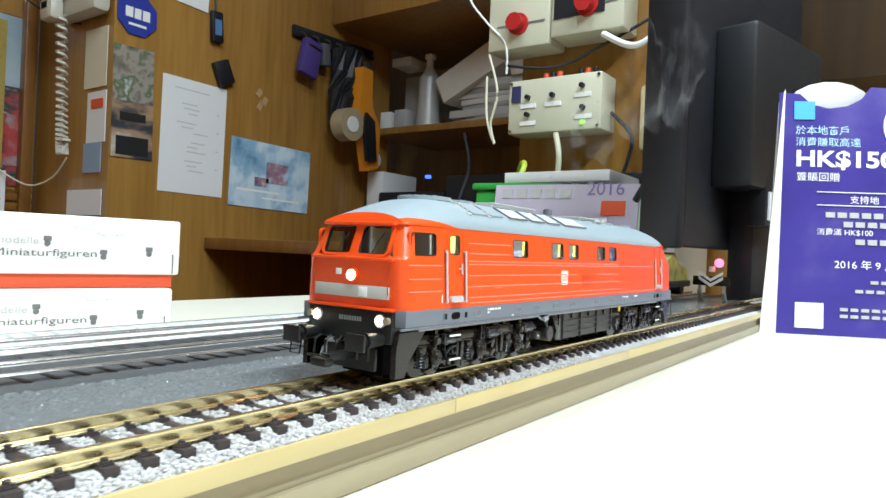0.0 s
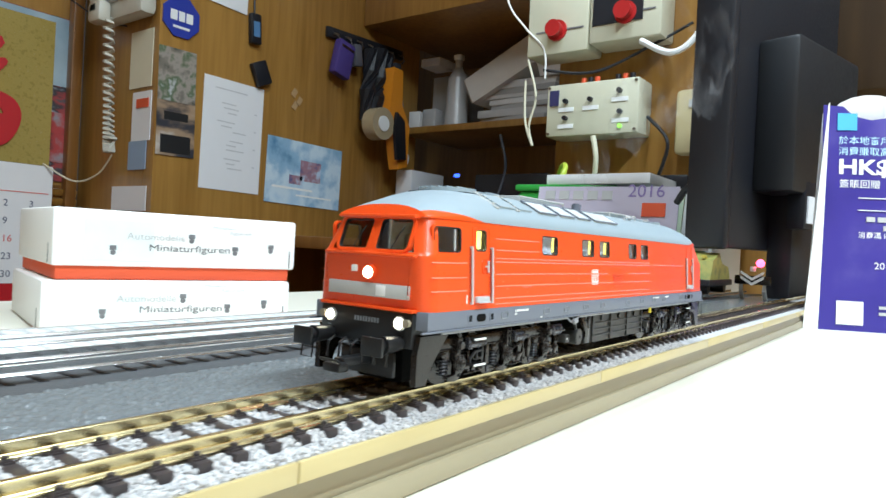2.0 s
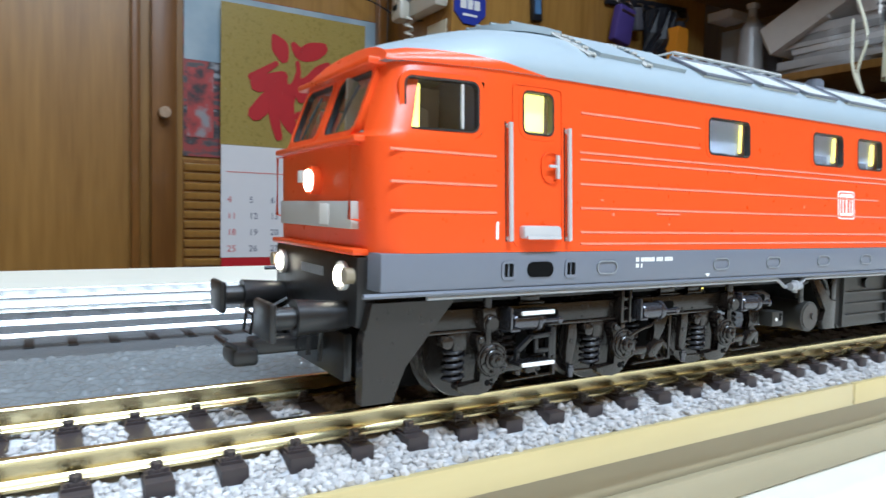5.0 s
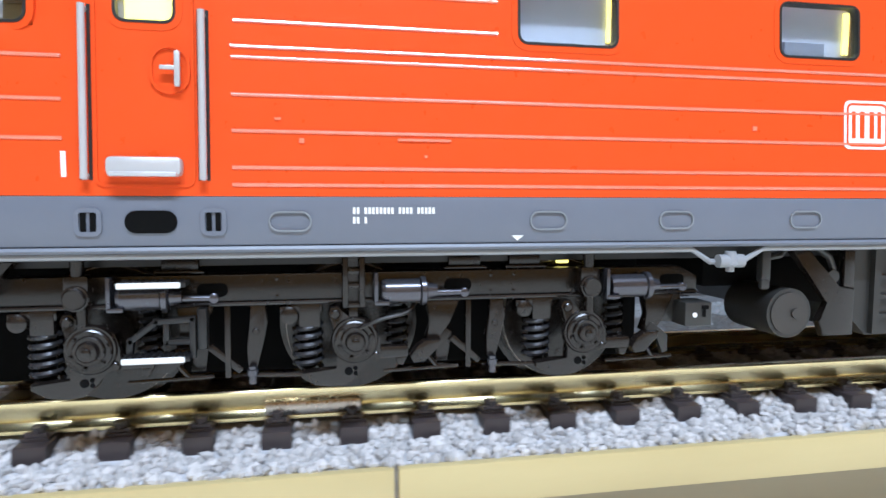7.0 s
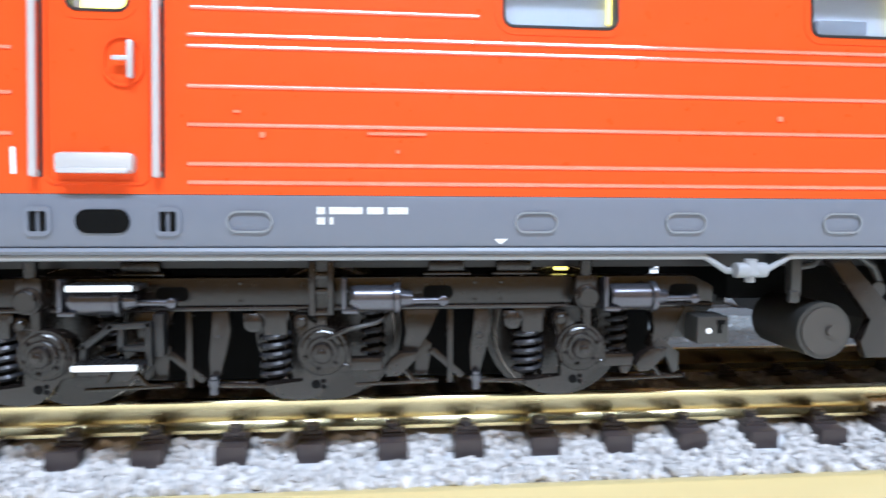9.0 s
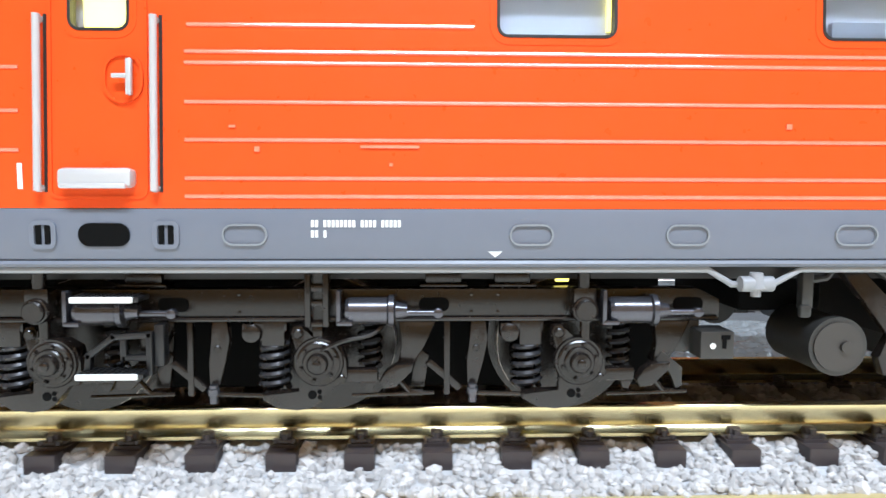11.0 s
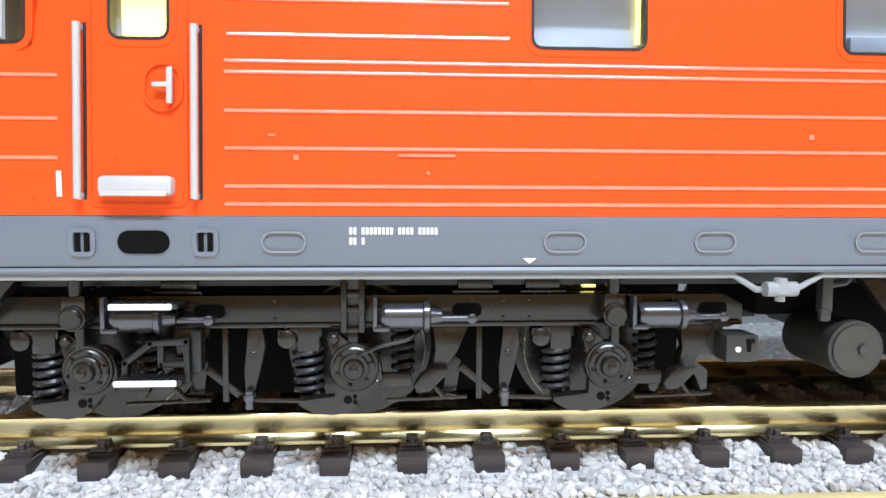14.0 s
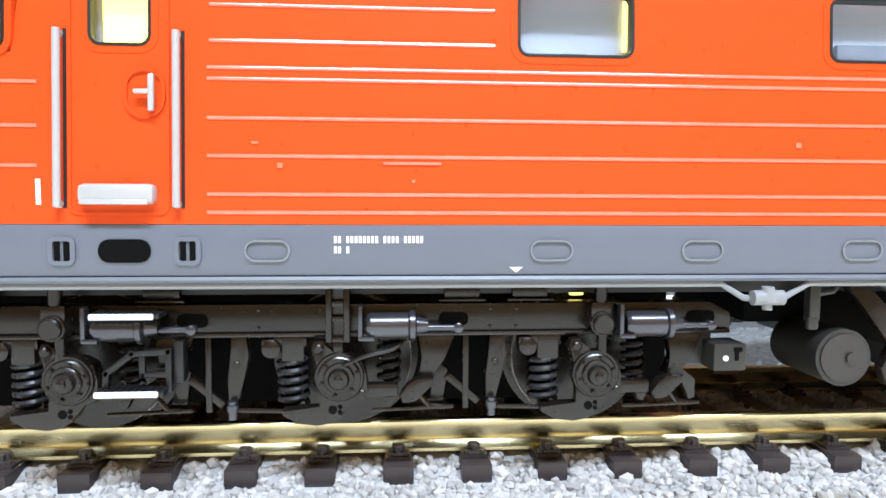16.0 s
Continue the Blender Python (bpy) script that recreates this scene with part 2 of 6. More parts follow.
def ring(bm, w, h, r, t, d0, d1):
    """Rounded rectangular frame in x, z, of width t outwards, from y = d0 to d1."""
    inn, out = rounded(w, h, r), rounded(w + 2 * t, h + 2 * t, r + t)
    v = [[bm.verts.new((x, d, z)) for x, z in pts] for pts, d in ((inn, d0), (out, d0), (out, d1), (inn, d1))]
    n = len(inn)
    for a, b in ((0, 1), (1, 2), (2, 3), (3, 0)):
        for i in range(n):
            bm.faces.new((v[a][i], v[a][(i + 1) % n], v[b][(i + 1) % n], v[b][i]))
    return bm


def mesh_of(bm, name, mat, smooth=True):
    bmesh.ops.recalc_face_normals(bm, faces=bm.faces)
    me = bpy.data.meshes.new(name)
    bm.to_mesh(me)
    bm.free()
    me.transform(Matrix.Diagonal((MM, MM, MM, 1)))
    me.materials.append(mat)
    if smooth:
        me.shade_smooth()
        me.set_sharp_from_angle(angle=radians(35))
    return me


def part(name, bm, mat, parent, label="", at=None):
    """One mesh object under a thing or part. at: a pose in the parent's space, in metres."""
    me = bm if isinstance(bm, bpy.types.Mesh) else mesh_of(bm, name, mat)
    ob = new(name, me)
    ob.parent = parent
    if at is not None:
        ob.matrix_basis = at
    return tagged(ob, label) if label else ob


def thing(name, label, category, at=None, group="", kind="", bm=None, mat=None):
    ob = new(name, mesh_of(bm, name, mat) if bm is not None else None)
    if at is not None:
        ob.matrix_basis = at
    return tagged(ob, label, category, group, kind)


def smooth_path(pts, n=8):
    """Points of a smooth curve through the given ones."""
    out = []
    for i in range(len(pts) - 1):
        p = [Vector(pts[max(0, min(len(pts) - 1, i + k))]) for k in (-1, 0, 1, 2)]
        for k in range(n):
            u = k / n
            out.append(0.5 * (2 * p[1] + (p[2] - p[0]) * u + (2 * p[0] - 5 * p[1] + 4 * p[2] - p[3]) * u * u + (3 * p[1] - p[0] - 3 * p[2] + p[3]) * u**3))
    out.append(Vector(pts[-1]))
    return out


def text_mesh(body, size, mat, width=None, bold=0.0):
    """Lettering lying in x, z, facing -y, left end at the origin; size in mm."""
    cu = bpy.data.curves.new("lettering", "FONT")
    cu.body, cu.size, cu.extrude, cu.resolution_u, cu.offset = body, size, 0.0, 3, bold
    tmp = new("lettering", cu)
    dg = bpy.context.evaluated_depsgraph_get()
    me = bpy.data.meshes.new_from_object(tmp.evaluated_get(dg))
    bpy.data.objects.remove(tmp)
    xs = [v.co.x for v in me.vertices] or [0, 1]
    s = width / (max(xs) - min(xs)) if width else 1.0
    me.transform(Matrix.Diagonal((MM, MM, MM, 1)) @ Matrix.Rotation(radians(90), 4, "X") @ Matrix.Diagonal((s, 1, 1, 1)))
    me.materials.clear()
    me.materials.append(mat)
    return me


def B():
    return bmesh.new()


def mmpose(x, y, z, rx=0, ry=0, rz=0):
    return pose(x * MM, y * MM, z * MM, rx, ry, rz)


# ---- large structure ----
def slab(name, label, x0, x1, y0, y1, z0, z1, mat, category="wall", bev=0.0):
    return thing(name, label, category, None, "", "structure", box(B(), x0, x1, y0, y1, z0, z1, bev), mat)


slab("floor", "dark floor of the shop", -1800, 2600, -1800, 2400, -830, -800, DARK_WOOD, "floor")
slab("ceiling", "plain pale ceiling of the shop", -1800, 2600, -1800, 2400, 1600, 1640, CARD, "ceiling")
slab("wall_picture", "honey oak veneer wall with pictures pinned on", 1031, 2014, 1420, 1460, -800, 1600, WALL_WOOD)
slab("wall_pillar", "honey oak veneer return of the wall", 1031, 1071, 1462, 1790, -800, 1600, WALL_WOOD)
slab("wall_recess", "oak panelled wall behind the calendar", -1800, 1029, 1790, 1830, -800, 1600, WALL_WOOD)
slab("wall_alcove", "oak back panel of the shelf alcove", 2300, 2340, -700, 2390, -800, 1600, WALL_WOOD)
slab("wall_control", "oak veneer wall that carries the control boxes", 1250, 1290, -1790, 470, -800, 1600, WALL_WOOD)
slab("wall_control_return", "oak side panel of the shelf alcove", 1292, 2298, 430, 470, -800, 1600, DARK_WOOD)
# two added walls out of view, oak-coloured to bounce warm, dimmer light
slab("unseen_wall_camera_side", "unseen oak wall added across the shop for warm bounce", -1800, 1248, -1800, -1760, -800, 1600, WALL_WOOD)
slab("unseen_wall_far_end", "unseen oak wall added at the shop's end for warm bounce", -1800, -1760, -1758, 1788, -800, 1600, WALL_WOOD)

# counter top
# the cabinet's shade is painted into its wood colour
slab("shaded_cabinet", "brown cabinet behind the monitor, its shade painted into the colour", 1120, 1248, -900, 60, 250, 1590, SHADE_WOOD, "cabinet", 3)
slab("table", "cream laminate counter top", -1200, 1240, -900, 420, -50, -20, TABLE, "table", 2)
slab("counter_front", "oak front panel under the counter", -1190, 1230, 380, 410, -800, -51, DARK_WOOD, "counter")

# layout board: base, lipping and plinth
slab("layout_board", "tan laminate board that carries the tracks", -900, 1000, 2.4, 175, -19.8, -9, PLINTH, "board")
slab("plinth_moulding", "tan wooden moulding along the foot of the board", -900, 1000, 0.5, 2.2, -19.8, -14.6, PLINTH, "trim", 0.5)
bed = B()
for x in (-900, 1000):
    for y, z in ((0.7, -8.9), (0.7, -5.3), (4.6, -4.6), (7.4, -3.6), (9.6, -3.35), (24.4, -3.35), (26.6, -3.6), (29.8, -4.9), (36, -5.0), (36, -8.9)):
        bed.verts.new((x, y, z))
bed.verts.ensure_lookup_table()
for i in range(10):
    j = (i + 1) % 10
    bed.faces.new((bed.verts[i], bed.verts[j], bed.verts[j + 10], bed.verts[i + 10]))
thing("track_bed", "grey ballast bed under the running track", "track bed", None, "", "structure", bed, BALLAST)
slab("foil_strip", "dark grey foil strip between the tracks", -900, 1000, 36.2, 76, -8.9, -5.3, FOIL, "strip")


def pimpled_foil(x0, x1, y0, y1, step):
    """Sheet of raised grains of uneven size, about 1.7 mm apart."""
    rng = np.random.default_rng(9)
    nx, ny = int((x1 - x0) / step) + 1, int((y1 - y0) / step) + 1
    xs, ys = np.linspace(x0, x1, nx), np.linspace(y0, y1, ny)
    h = np.zeros((nx, ny))
    pitch = 1.7
    for i in range(int((x1 - x0) / pitch)):
        for j in range(int((y1 - y0) / pitch)):
            cx = x0 + (i + 0.5 * (j % 2) + rng.uniform(0.1, 0.9)) * pitch
            cy = y0 + (j + rng.uniform(0.1, 0.9)) * pitch
            r, top = rng.uniform(0.7, 1.05), rng.uniform(0.3, 0.75)
            i0, i1 = max(int((cx - r - x0) / step), 0), min(int((cx + r - x0) / step) + 2, nx)
            j0, j1 = max(int((cy - r - y0) / step), 0), min(int((cy + r - y0) / step) + 2, ny)
            d = ((xs[i0:i1, None] - cx) ** 2 + (ys[None, j0:j1] - cy) ** 2) / (r * r)
            h[i0:i1, j0:j1] = np.maximum(h[i0:i1, j0:j1], top * np.sqrt(np.clip(1 - d, 0, 1)))
    co = np.stack([np.repeat(xs, ny), np.tile(ys, nx), (-5.2 + h).ravel()], 1) * MM
    q = (np.arange(nx - 1)[:, None] * ny + np.arange(ny - 1)[None]).ravel()
    me = bpy.data.meshes.new("embossed_foil")
    me.from_pydata(co.tolist(), [], np.stack([q, q + ny, q + ny + 1, q + 1], 1).tolist())
    me.materials.append(FOIL)
    me.shade_smooth()
    tagged(new("embossed_foil", me), "dark grey embossed foil with raised grains", "strip", "", "structure")


pimpled_foil(-40, 480, 36.3, 75.9, 0.4)
slab("siding_bed", "dark grey bed under the sidings", -900, 1000, 76.2, 118, -8.9, -5.2, BED_GREY, "track bed")
slab("rear_bed", "pale grey bed behind the sidings", -900, 1000, 118.2, 175, -8.9, -6, CARD, "track bed")


def edge_strip():
    """Lipping in lengths of 128 mm with fine joints."""
    strip = tagged(new("edge_strip"), "yellow varnished wooden lipping with joints", "edging", "", "structure")
    me = mesh_of(box(B(), -63.85, 63.85, -0.5, 0.6, -9, -5.2, 0.25), "lipping", EDGE_WOOD)
    for k in range(-8, 7):
        part("lipping", me, None, strip, "", mmpose(118 + 64 + k * 128, 0, 0))


edge_strip()


# ---- track ----
PITCH = 6.86


def rail_mesh(length):
    """Flat-bottomed rail along x: foot, web, head with top at z = 0."""
    half = [(1.05, -2.75), (1.05, -2.45), (0.5, -2.1), (0.36, -1.85), (0.46, -1.72), (0.56, -0.14), (0.46, 0)]
    prof = half + [(-y, z) for y, z in half[::-1]]
    bm = B()
    a = [bm.verts.new((-length / 2, y, z)) for y, z in prof]
    b = [bm.verts.new((length / 2, y, z)) for y, z in prof]
    bm.faces.new(a)
    bm.faces.new(b[::-1])
    for i in range(len(prof)):
        j = (i + 1) % len(prof)
        bm.faces.new((a[i], a[j], b[j], b[i]))
    return mesh_of(bm, "rail", BRASS)


def sleeper_mesh():
    """Sleeper across y with tie plates, chairs and bolts, top at z = -2.2."""
    bm = B()
    box(bm, -1.35, 1.35, 4.5, 29.5, -5.9, -3.0, 0.14)
    for yc in (8.4, 25.6):
        box(bm, -1.15, 1.15, yc - 2.5, yc + 2.5, -3.1, -2.7)
        for s in (-1, 1):
            box(bm, -0.55, 0.55, yc + s * 1.25 - 0.4, yc + s * 1.25 + 0.4, -2.85, -1.85, 0.16)
            box(bm, -0.95, 0.95, yc + s * 1.9 - 0.3, yc + s * 1.9 + 0.3, -2.85, -2.4, 0.1)
            cyl(bm, (0, yc + s * 1.9, -2.2), (0, 0, 1), 0.3, 0.6, 6)
            for dx in (-0.72, 0.72):
                cyl(bm, (dx, yc + s * 2.1, -2.65), (0, 0, 1), 0.26, 0.7, 6)
    return mesh_of(bm, "sleeper", SLEEPER)


def running_track():
    track = tagged(new("model_railway_track"), "straight model track with brass rails and dark brown sleepers", "track", "", "structure")
    rm = rail_mesh(1900)
    for y in (8.4, 25.6):
        part("rail", rm, None, track, "shiny brass rail", mmpose(50, y, 0))
    sm = sleeper_mesh()
    for k in range(-12, 130):
        part("sleeper", sm, None, track, "", mmpose(-2.0 + k * PITCH + random.uniform(-0.1, 0.1), 0, 0, 0, 0, random.uniform(-0.6, 0.6)))
    part("joint", box(B(), -4.5, 4.5, -1.15, -0.4, -2.4, -1.2, 0.15), STEEL, track, "nickel rail joiner", mmpose(111, 8.4, 0))


def siding(name, y, label, mat, rail_mat):
    t = tagged(new(name), label, "track", "", "structure")
    rm = rail_mesh(1900).copy()
    rm.materials[0] = rail_mat
    for dy in (-8.6, 8.6):
        part("rail", rm, None, t, "", mmpose(50, y + dy, -0.5))
    sm = mesh_of(box(B(), -0.9, 0.9, -9.9, 9.9, -6.4, -4.95, 0.1), "sleeper", mat)
    for k in range(-10, 110):
        part("sleeper", sm, None, t, "", mmpose(-2 + k * 7.4, y, 0 if y < 110 else -0.8))


RAIL_WHITE = material("bright_nickel_rail", (0.75, 0.75, 0.74), 0.2, 1.0, grain=500)
running_track()
siding("siding_track", 96, "siding with bright nickel rails on black sleepers", BLACK, RAIL_WHITE)
siding("rear_track", 138, "rear track with grey sleepers in a pale bed", INK_PALE, RAIL_WHITE)


def stones():
    """Loose ballast grains between and beside the sleepers."""
    rng = np.random.default_rng(4)
    ico = B()
    bmesh.ops.create_icosphere(ico, subdivisions=1, radius=1.0)
    base = np.array([v.co[:] for v in ico.verts])
    faces = np.array([[v.index for v in f.verts] for f in ico.faces])
    ico.free()
    spots = []
    for x0, x1, y0, y1, n in ((-75, 160, 0.5, 7.3, 7600), (160, 470, 0.5, 7.3, 6600), (-75, 470, 9.6, 24.4, 13000), (-75, 470, 26.8, 35.5, 2600)):
        xs, ys = rng.uniform(x0, x1, n), rng.uniform(y0, y1, n)
        ph = np.abs((xs + 2.0) / PITCH - np.round((xs + 2.0) / PITCH)) * PITCH
        keep = (ph > 1.55) | (ys < 3.9) | (ys > 30)
        for x, y in zip(xs[keep], ys[keep]):
            top = np.interp(y, (0.5, 4.4, 7.4, 9.4, 24.6, 26.6, 29.6, 36), (-5.2, -4.65, -3.5, -3.2, -3.2, -3.4, -4.4, -5.0))
            spots.append((x, y, top + rng.uniform(-0.25, 0.3)))
    k = len(spots)
    sc = rng.uniform(0.30, 0.62, (k, 1, 1)) * rng.uniform(0.65, 1.25, (k, 1, 3))
    pts = base[None] * (1 + rng.uniform(-0.28, 0.28, (k, len(base), 1))) * sc
    a = rng.uniform(0, 6.28, k)
    ca, sa = np.cos(a)[:, None], np.sin(a)[:, None]
    rot = np.stack([pts[..., 0] * ca - pts[..., 1] * sa, pts[..., 0] * sa + pts[..., 1] * ca, pts[..., 2]], -1)
    rot = rot + np.array(spots)[:, None, :]
    me = bpy.data.meshes.new("ballast")
    fs = (faces[None] + (np.arange(k) * len(base))[:, None, None]).reshape(-1, 3)
    me.from_pydata((rot.reshape(-1, 3) * MM).tolist(), [], fs.tolist())
    me.materials.append(STONE)
    tagged(new("ballast", me), "loose pale grey ballast stones round the sleepers", "ballast", "", "stuff")


stones()


# ---- locomotive (x along the track from the front bogie's middle, y = 0 on the near side, z = 0 on the rails) ----
XC, YC = 67.0, 17.0          # middle of the locomotive
Z_SILL, Z_WAIST, Z_EAVE = 18.3, 30.3, 38.8
CAB_X = -37.2


def inset(u, z):
    """How far the side stands in from y = 0 at nominal station u and height z."""
    s = 0.06 * max(z - 18, 0)
    d = u - CAB_X
    if d < 4.0:                                  # rounded corner of the cab
        s += 3.6 * (1 - math.sqrt(max(0.0, 1 - ((4.0 - d) / 4.0) ** 2))) ** 1.15
    if z > Z_WAIST and u < -22:                  # cab narrows above the waist
        s += min((z - Z_WAIST) / 8.0, 1.4) * 2.0 * min(1.0, (-22 - u) / 12.0)
    return s


def recede(u, z):
    """How far the cab front leans back above the waist."""
    if z <= Z_WAIST:
        return 0.035 * (Z_WAIST - z) * max(0.0, 1 - (u - CAB_X) / 14)
    return (0.36 * (z - Z_WAIST) + 0.3) * max(0.0, 1 - (u - CAB_X) / 18.0)


WINDOWS = [(-33.4, -24.4, 31.2, 37.1), (-18.7, -13.8, 31.65, 37.0), (14.1, 23.8, 31.45, 37.0), (39.9, 49.0, 31.45, 37.0), (53.2, 61.6, 31.45, 37.0),
           (78.4, 86.4, 31.45, 37.0), (90.6, 98.4, 31.45, 37.0)]
FRONT_WINDOWS = [(5.4, 15.6), (18.4, 28.6)]
FRONT_Z = (30.9, 38.4)


def body_shell(parent):
    """Red lower shell as a grid of faces with real window openings."""
    us = sorted({CAB_X, CAB_X + 0.25, CAB_X + 0.8, CAB_X + 1.8, CAB_X + 3.2, CAB_X + 4.4, -31.0, -28, -22, -10, 0, 30, XC}
                | {e for w in WINDOWS for e in w[:2] if e < XC} | {2 * XC - e for w in WINDOWS for e in w[:2] if 2 * XC - e < XC})
    zs = sorted({Z_SILL, 21, 25, Z_WAIST - 0.6, Z_WAIST, Z_EAVE} | {e for w in WINDOWS for e in w[2:]} | set(FRONT_Z))
    full = [(u, False) for u in us] + [(u, True) for u in us[-2::-1]]
    bm = B()

    def vert(u, mirror, z, far):
        x, y = u + recede(u, z), inset(u, z)
        return bm.verts.new((2 * XC - x if mirror else x, 2 * YC - y if far else y, z))

    grids = {}
    for far in (False, True):
        g = [[vert(u, m, z, far) for z in zs] for u, m in full]
        grids[far] = g
        for i in range(len(full) - 1):
            xa = full[i][0] if not full[i][1] else 2 * XC - full[i][0]
            xb = full[i + 1][0] if not full[i + 1][1] else 2 * XC - full[i + 1][0]
            for k in range(len(zs) - 1):
                hole = any(w[0] - 0.01 <= xa and xb <= w[1] + 0.01 and w[2] - 0.01 <= zs[k] and zs[k + 1] <= w[3] + 0.01 for w in WINDOWS)
                if not hole:
                    bm.faces.new((g[i][k], g[i + 1][k], g[i + 1][k + 1], g[i][k + 1]))
    for end, i in ((False, 0), (True, len(full) - 1)):
        cols = [grids[False][i]]
        y0 = inset(CAB_X, 20)
        for y in (FRONT_WINDOWS[0][0], FRONT_WINDOWS[0][1], FRONT_WINDOWS[1][0], FRONT_WINDOWS[1][1]):
            col = []
            for k, z in enumerate(zs):
                x = CAB_X + recede(CAB_X, z)
                lo, hi = grids[False][i][k].co.y, grids[True][i][k].co.y
                f = (y - 5.2) / (2 * YC - 10.4)
                yy = max(min(y, hi - 0.2), lo + 0.2) if z < Z_WAIST else lo + (hi - lo) * f
                x -= 0.5 * (1 - ((yy - YC) / 12.0) ** 2)
                col.append(bm.verts.new((2 * XC - x if end else x, yy, z)))
            cols.append(col)
        cols.append(grids[True][i])
        for c in range(len(cols) - 1):
            for k in range(len(zs) - 1):
                if c in (1, 3) and FRONT_Z[0] - 0.01 <= zs[k] and zs[k + 1] <= FRONT_Z[1] + 0.01:
                    continue
                bm.faces.new((cols[c][k], cols[c][k + 1], cols[c + 1][k + 1], cols[c + 1][k]))
    return part("body_shell", bm, RED, parent, "bright traffic red body shell")


ROOF_STEPS = [(0.0, 38.7), (0.15, 39.9), (0.9, 41.3), (2.6, 42.9), (5.0, 44.6), (8.0, 46.0), (11.5, 46.9), (16.0, 47.2)]
ROOF = [(p.x, p.y) for p in smooth_path([(a, b, 0) for a, b in ROOF_STEPS], 4)]


def roof_point(u, f):
    """Point of the near roof half at station u; f counts along the section from the eave."""
    k = min(int(f), len(ROOF) - 2)
    s, z = (ROOF[k][i] + (ROOF[k + 1][i] - ROOF[k][i]) * (f - k) for i in (0, 1))
    base = inset(max(u, CAB_X + 1.2), Z_EAVE) - 0.25
    drop = max(0.0, 1 - (u - CAB_X) / 30.0) ** 1.8 * (z - 38.7) * 0.66
    y = min(base + s * (YC - base) / 17.0 * 1.02, YC)
    x = u + recede(CAB_X + 0.5, Z_EAVE) * max(0.0, 1 - (u - CAB_X) / 18.0) - 0.9 * max(0.0, 1 - (u - CAB_X) / 8.0) + drop * 0.25
    return x, y, z - drop


def roof_shell(parent):
    us = [CAB_X + 0.2, CAB_X + 0.6, CAB_X + 1.5, CAB_X + 2.3, CAB_X + 3] + [CAB_X + 4 + 1.2 * k for k in range(17)] + [-10, -6, 0, 15, 40, XC]
    full = [(u, False) for u in us] + [(u, True) for u in us[-2::-1]]
    top = len(ROOF) - 1
    low, high = 6, 22
    bm = B()
    rows = []
    for u, m in full:
        line_z = 42.6 - 3.9 * min(1.0, max(0.0, (u + 34) / 19)) ** 0.8
        edge = max(0.03, next((k + (line_z - ROOF[k][1]) / (ROOF[k + 1][1] - ROOF[k][1]) for k in range(top) if ROOF[k + 1][1] > line_z), 0.03))
        fs = [edge * i / low for i in range(low)] + [edge + (top - edge) * i / high for i in range(high + 1)]
        row = []
        for far in (False, True):
            for f in (fs if not far else fs[-2::-1]):
                x, y, z = roof_point(u, f)
                row.append(bm.verts.new((2 * XC - x if m else x, 2 * YC - y if far else y, z)))
        rows.append(row)
    for (u, _), (v, _), a, b in zip(full[:-1], full[1:], rows[:-1], rows[1:]):
        for k in range(len(a) - 1):
            f = bm.faces.new((a[k], b[k], b[k + 1], a[k + 1]))
            if min(k, len(a) - 2 - k) < low and max(u, v) < -14.5:
                f.material_index = 1
        bm.faces.new((a[0], a[-1], b[-1], b[0]))
    bm.faces.new(rows[0]).material_index = 1
    bm.faces.new(rows[-1][::-1]).material_index = 1
    roof = part("roof", bm, ROOF_GREY, parent, "smooth blue-grey roof with red brow over each cab")
    roof.data.materials.append(RED)
    return roof


def slope_at(s):
    """Near roof slope: y, z and lean at distance s in from the eave."""
    for (a, za), (b, zb) in zip(ROOF[:-1], ROOF[1:]):
        if a <= s <= b:
            f = (s - a) / (b - a)
            base = inset(0, Z_EAVE) - 0.25
            k = (YC - base) / 17.0 * 1.02
            return base + s * k, za + (zb - za) * f, math.degrees(math.atan2(zb - za, (b - a) * k))
    return YC, 47.2, 0


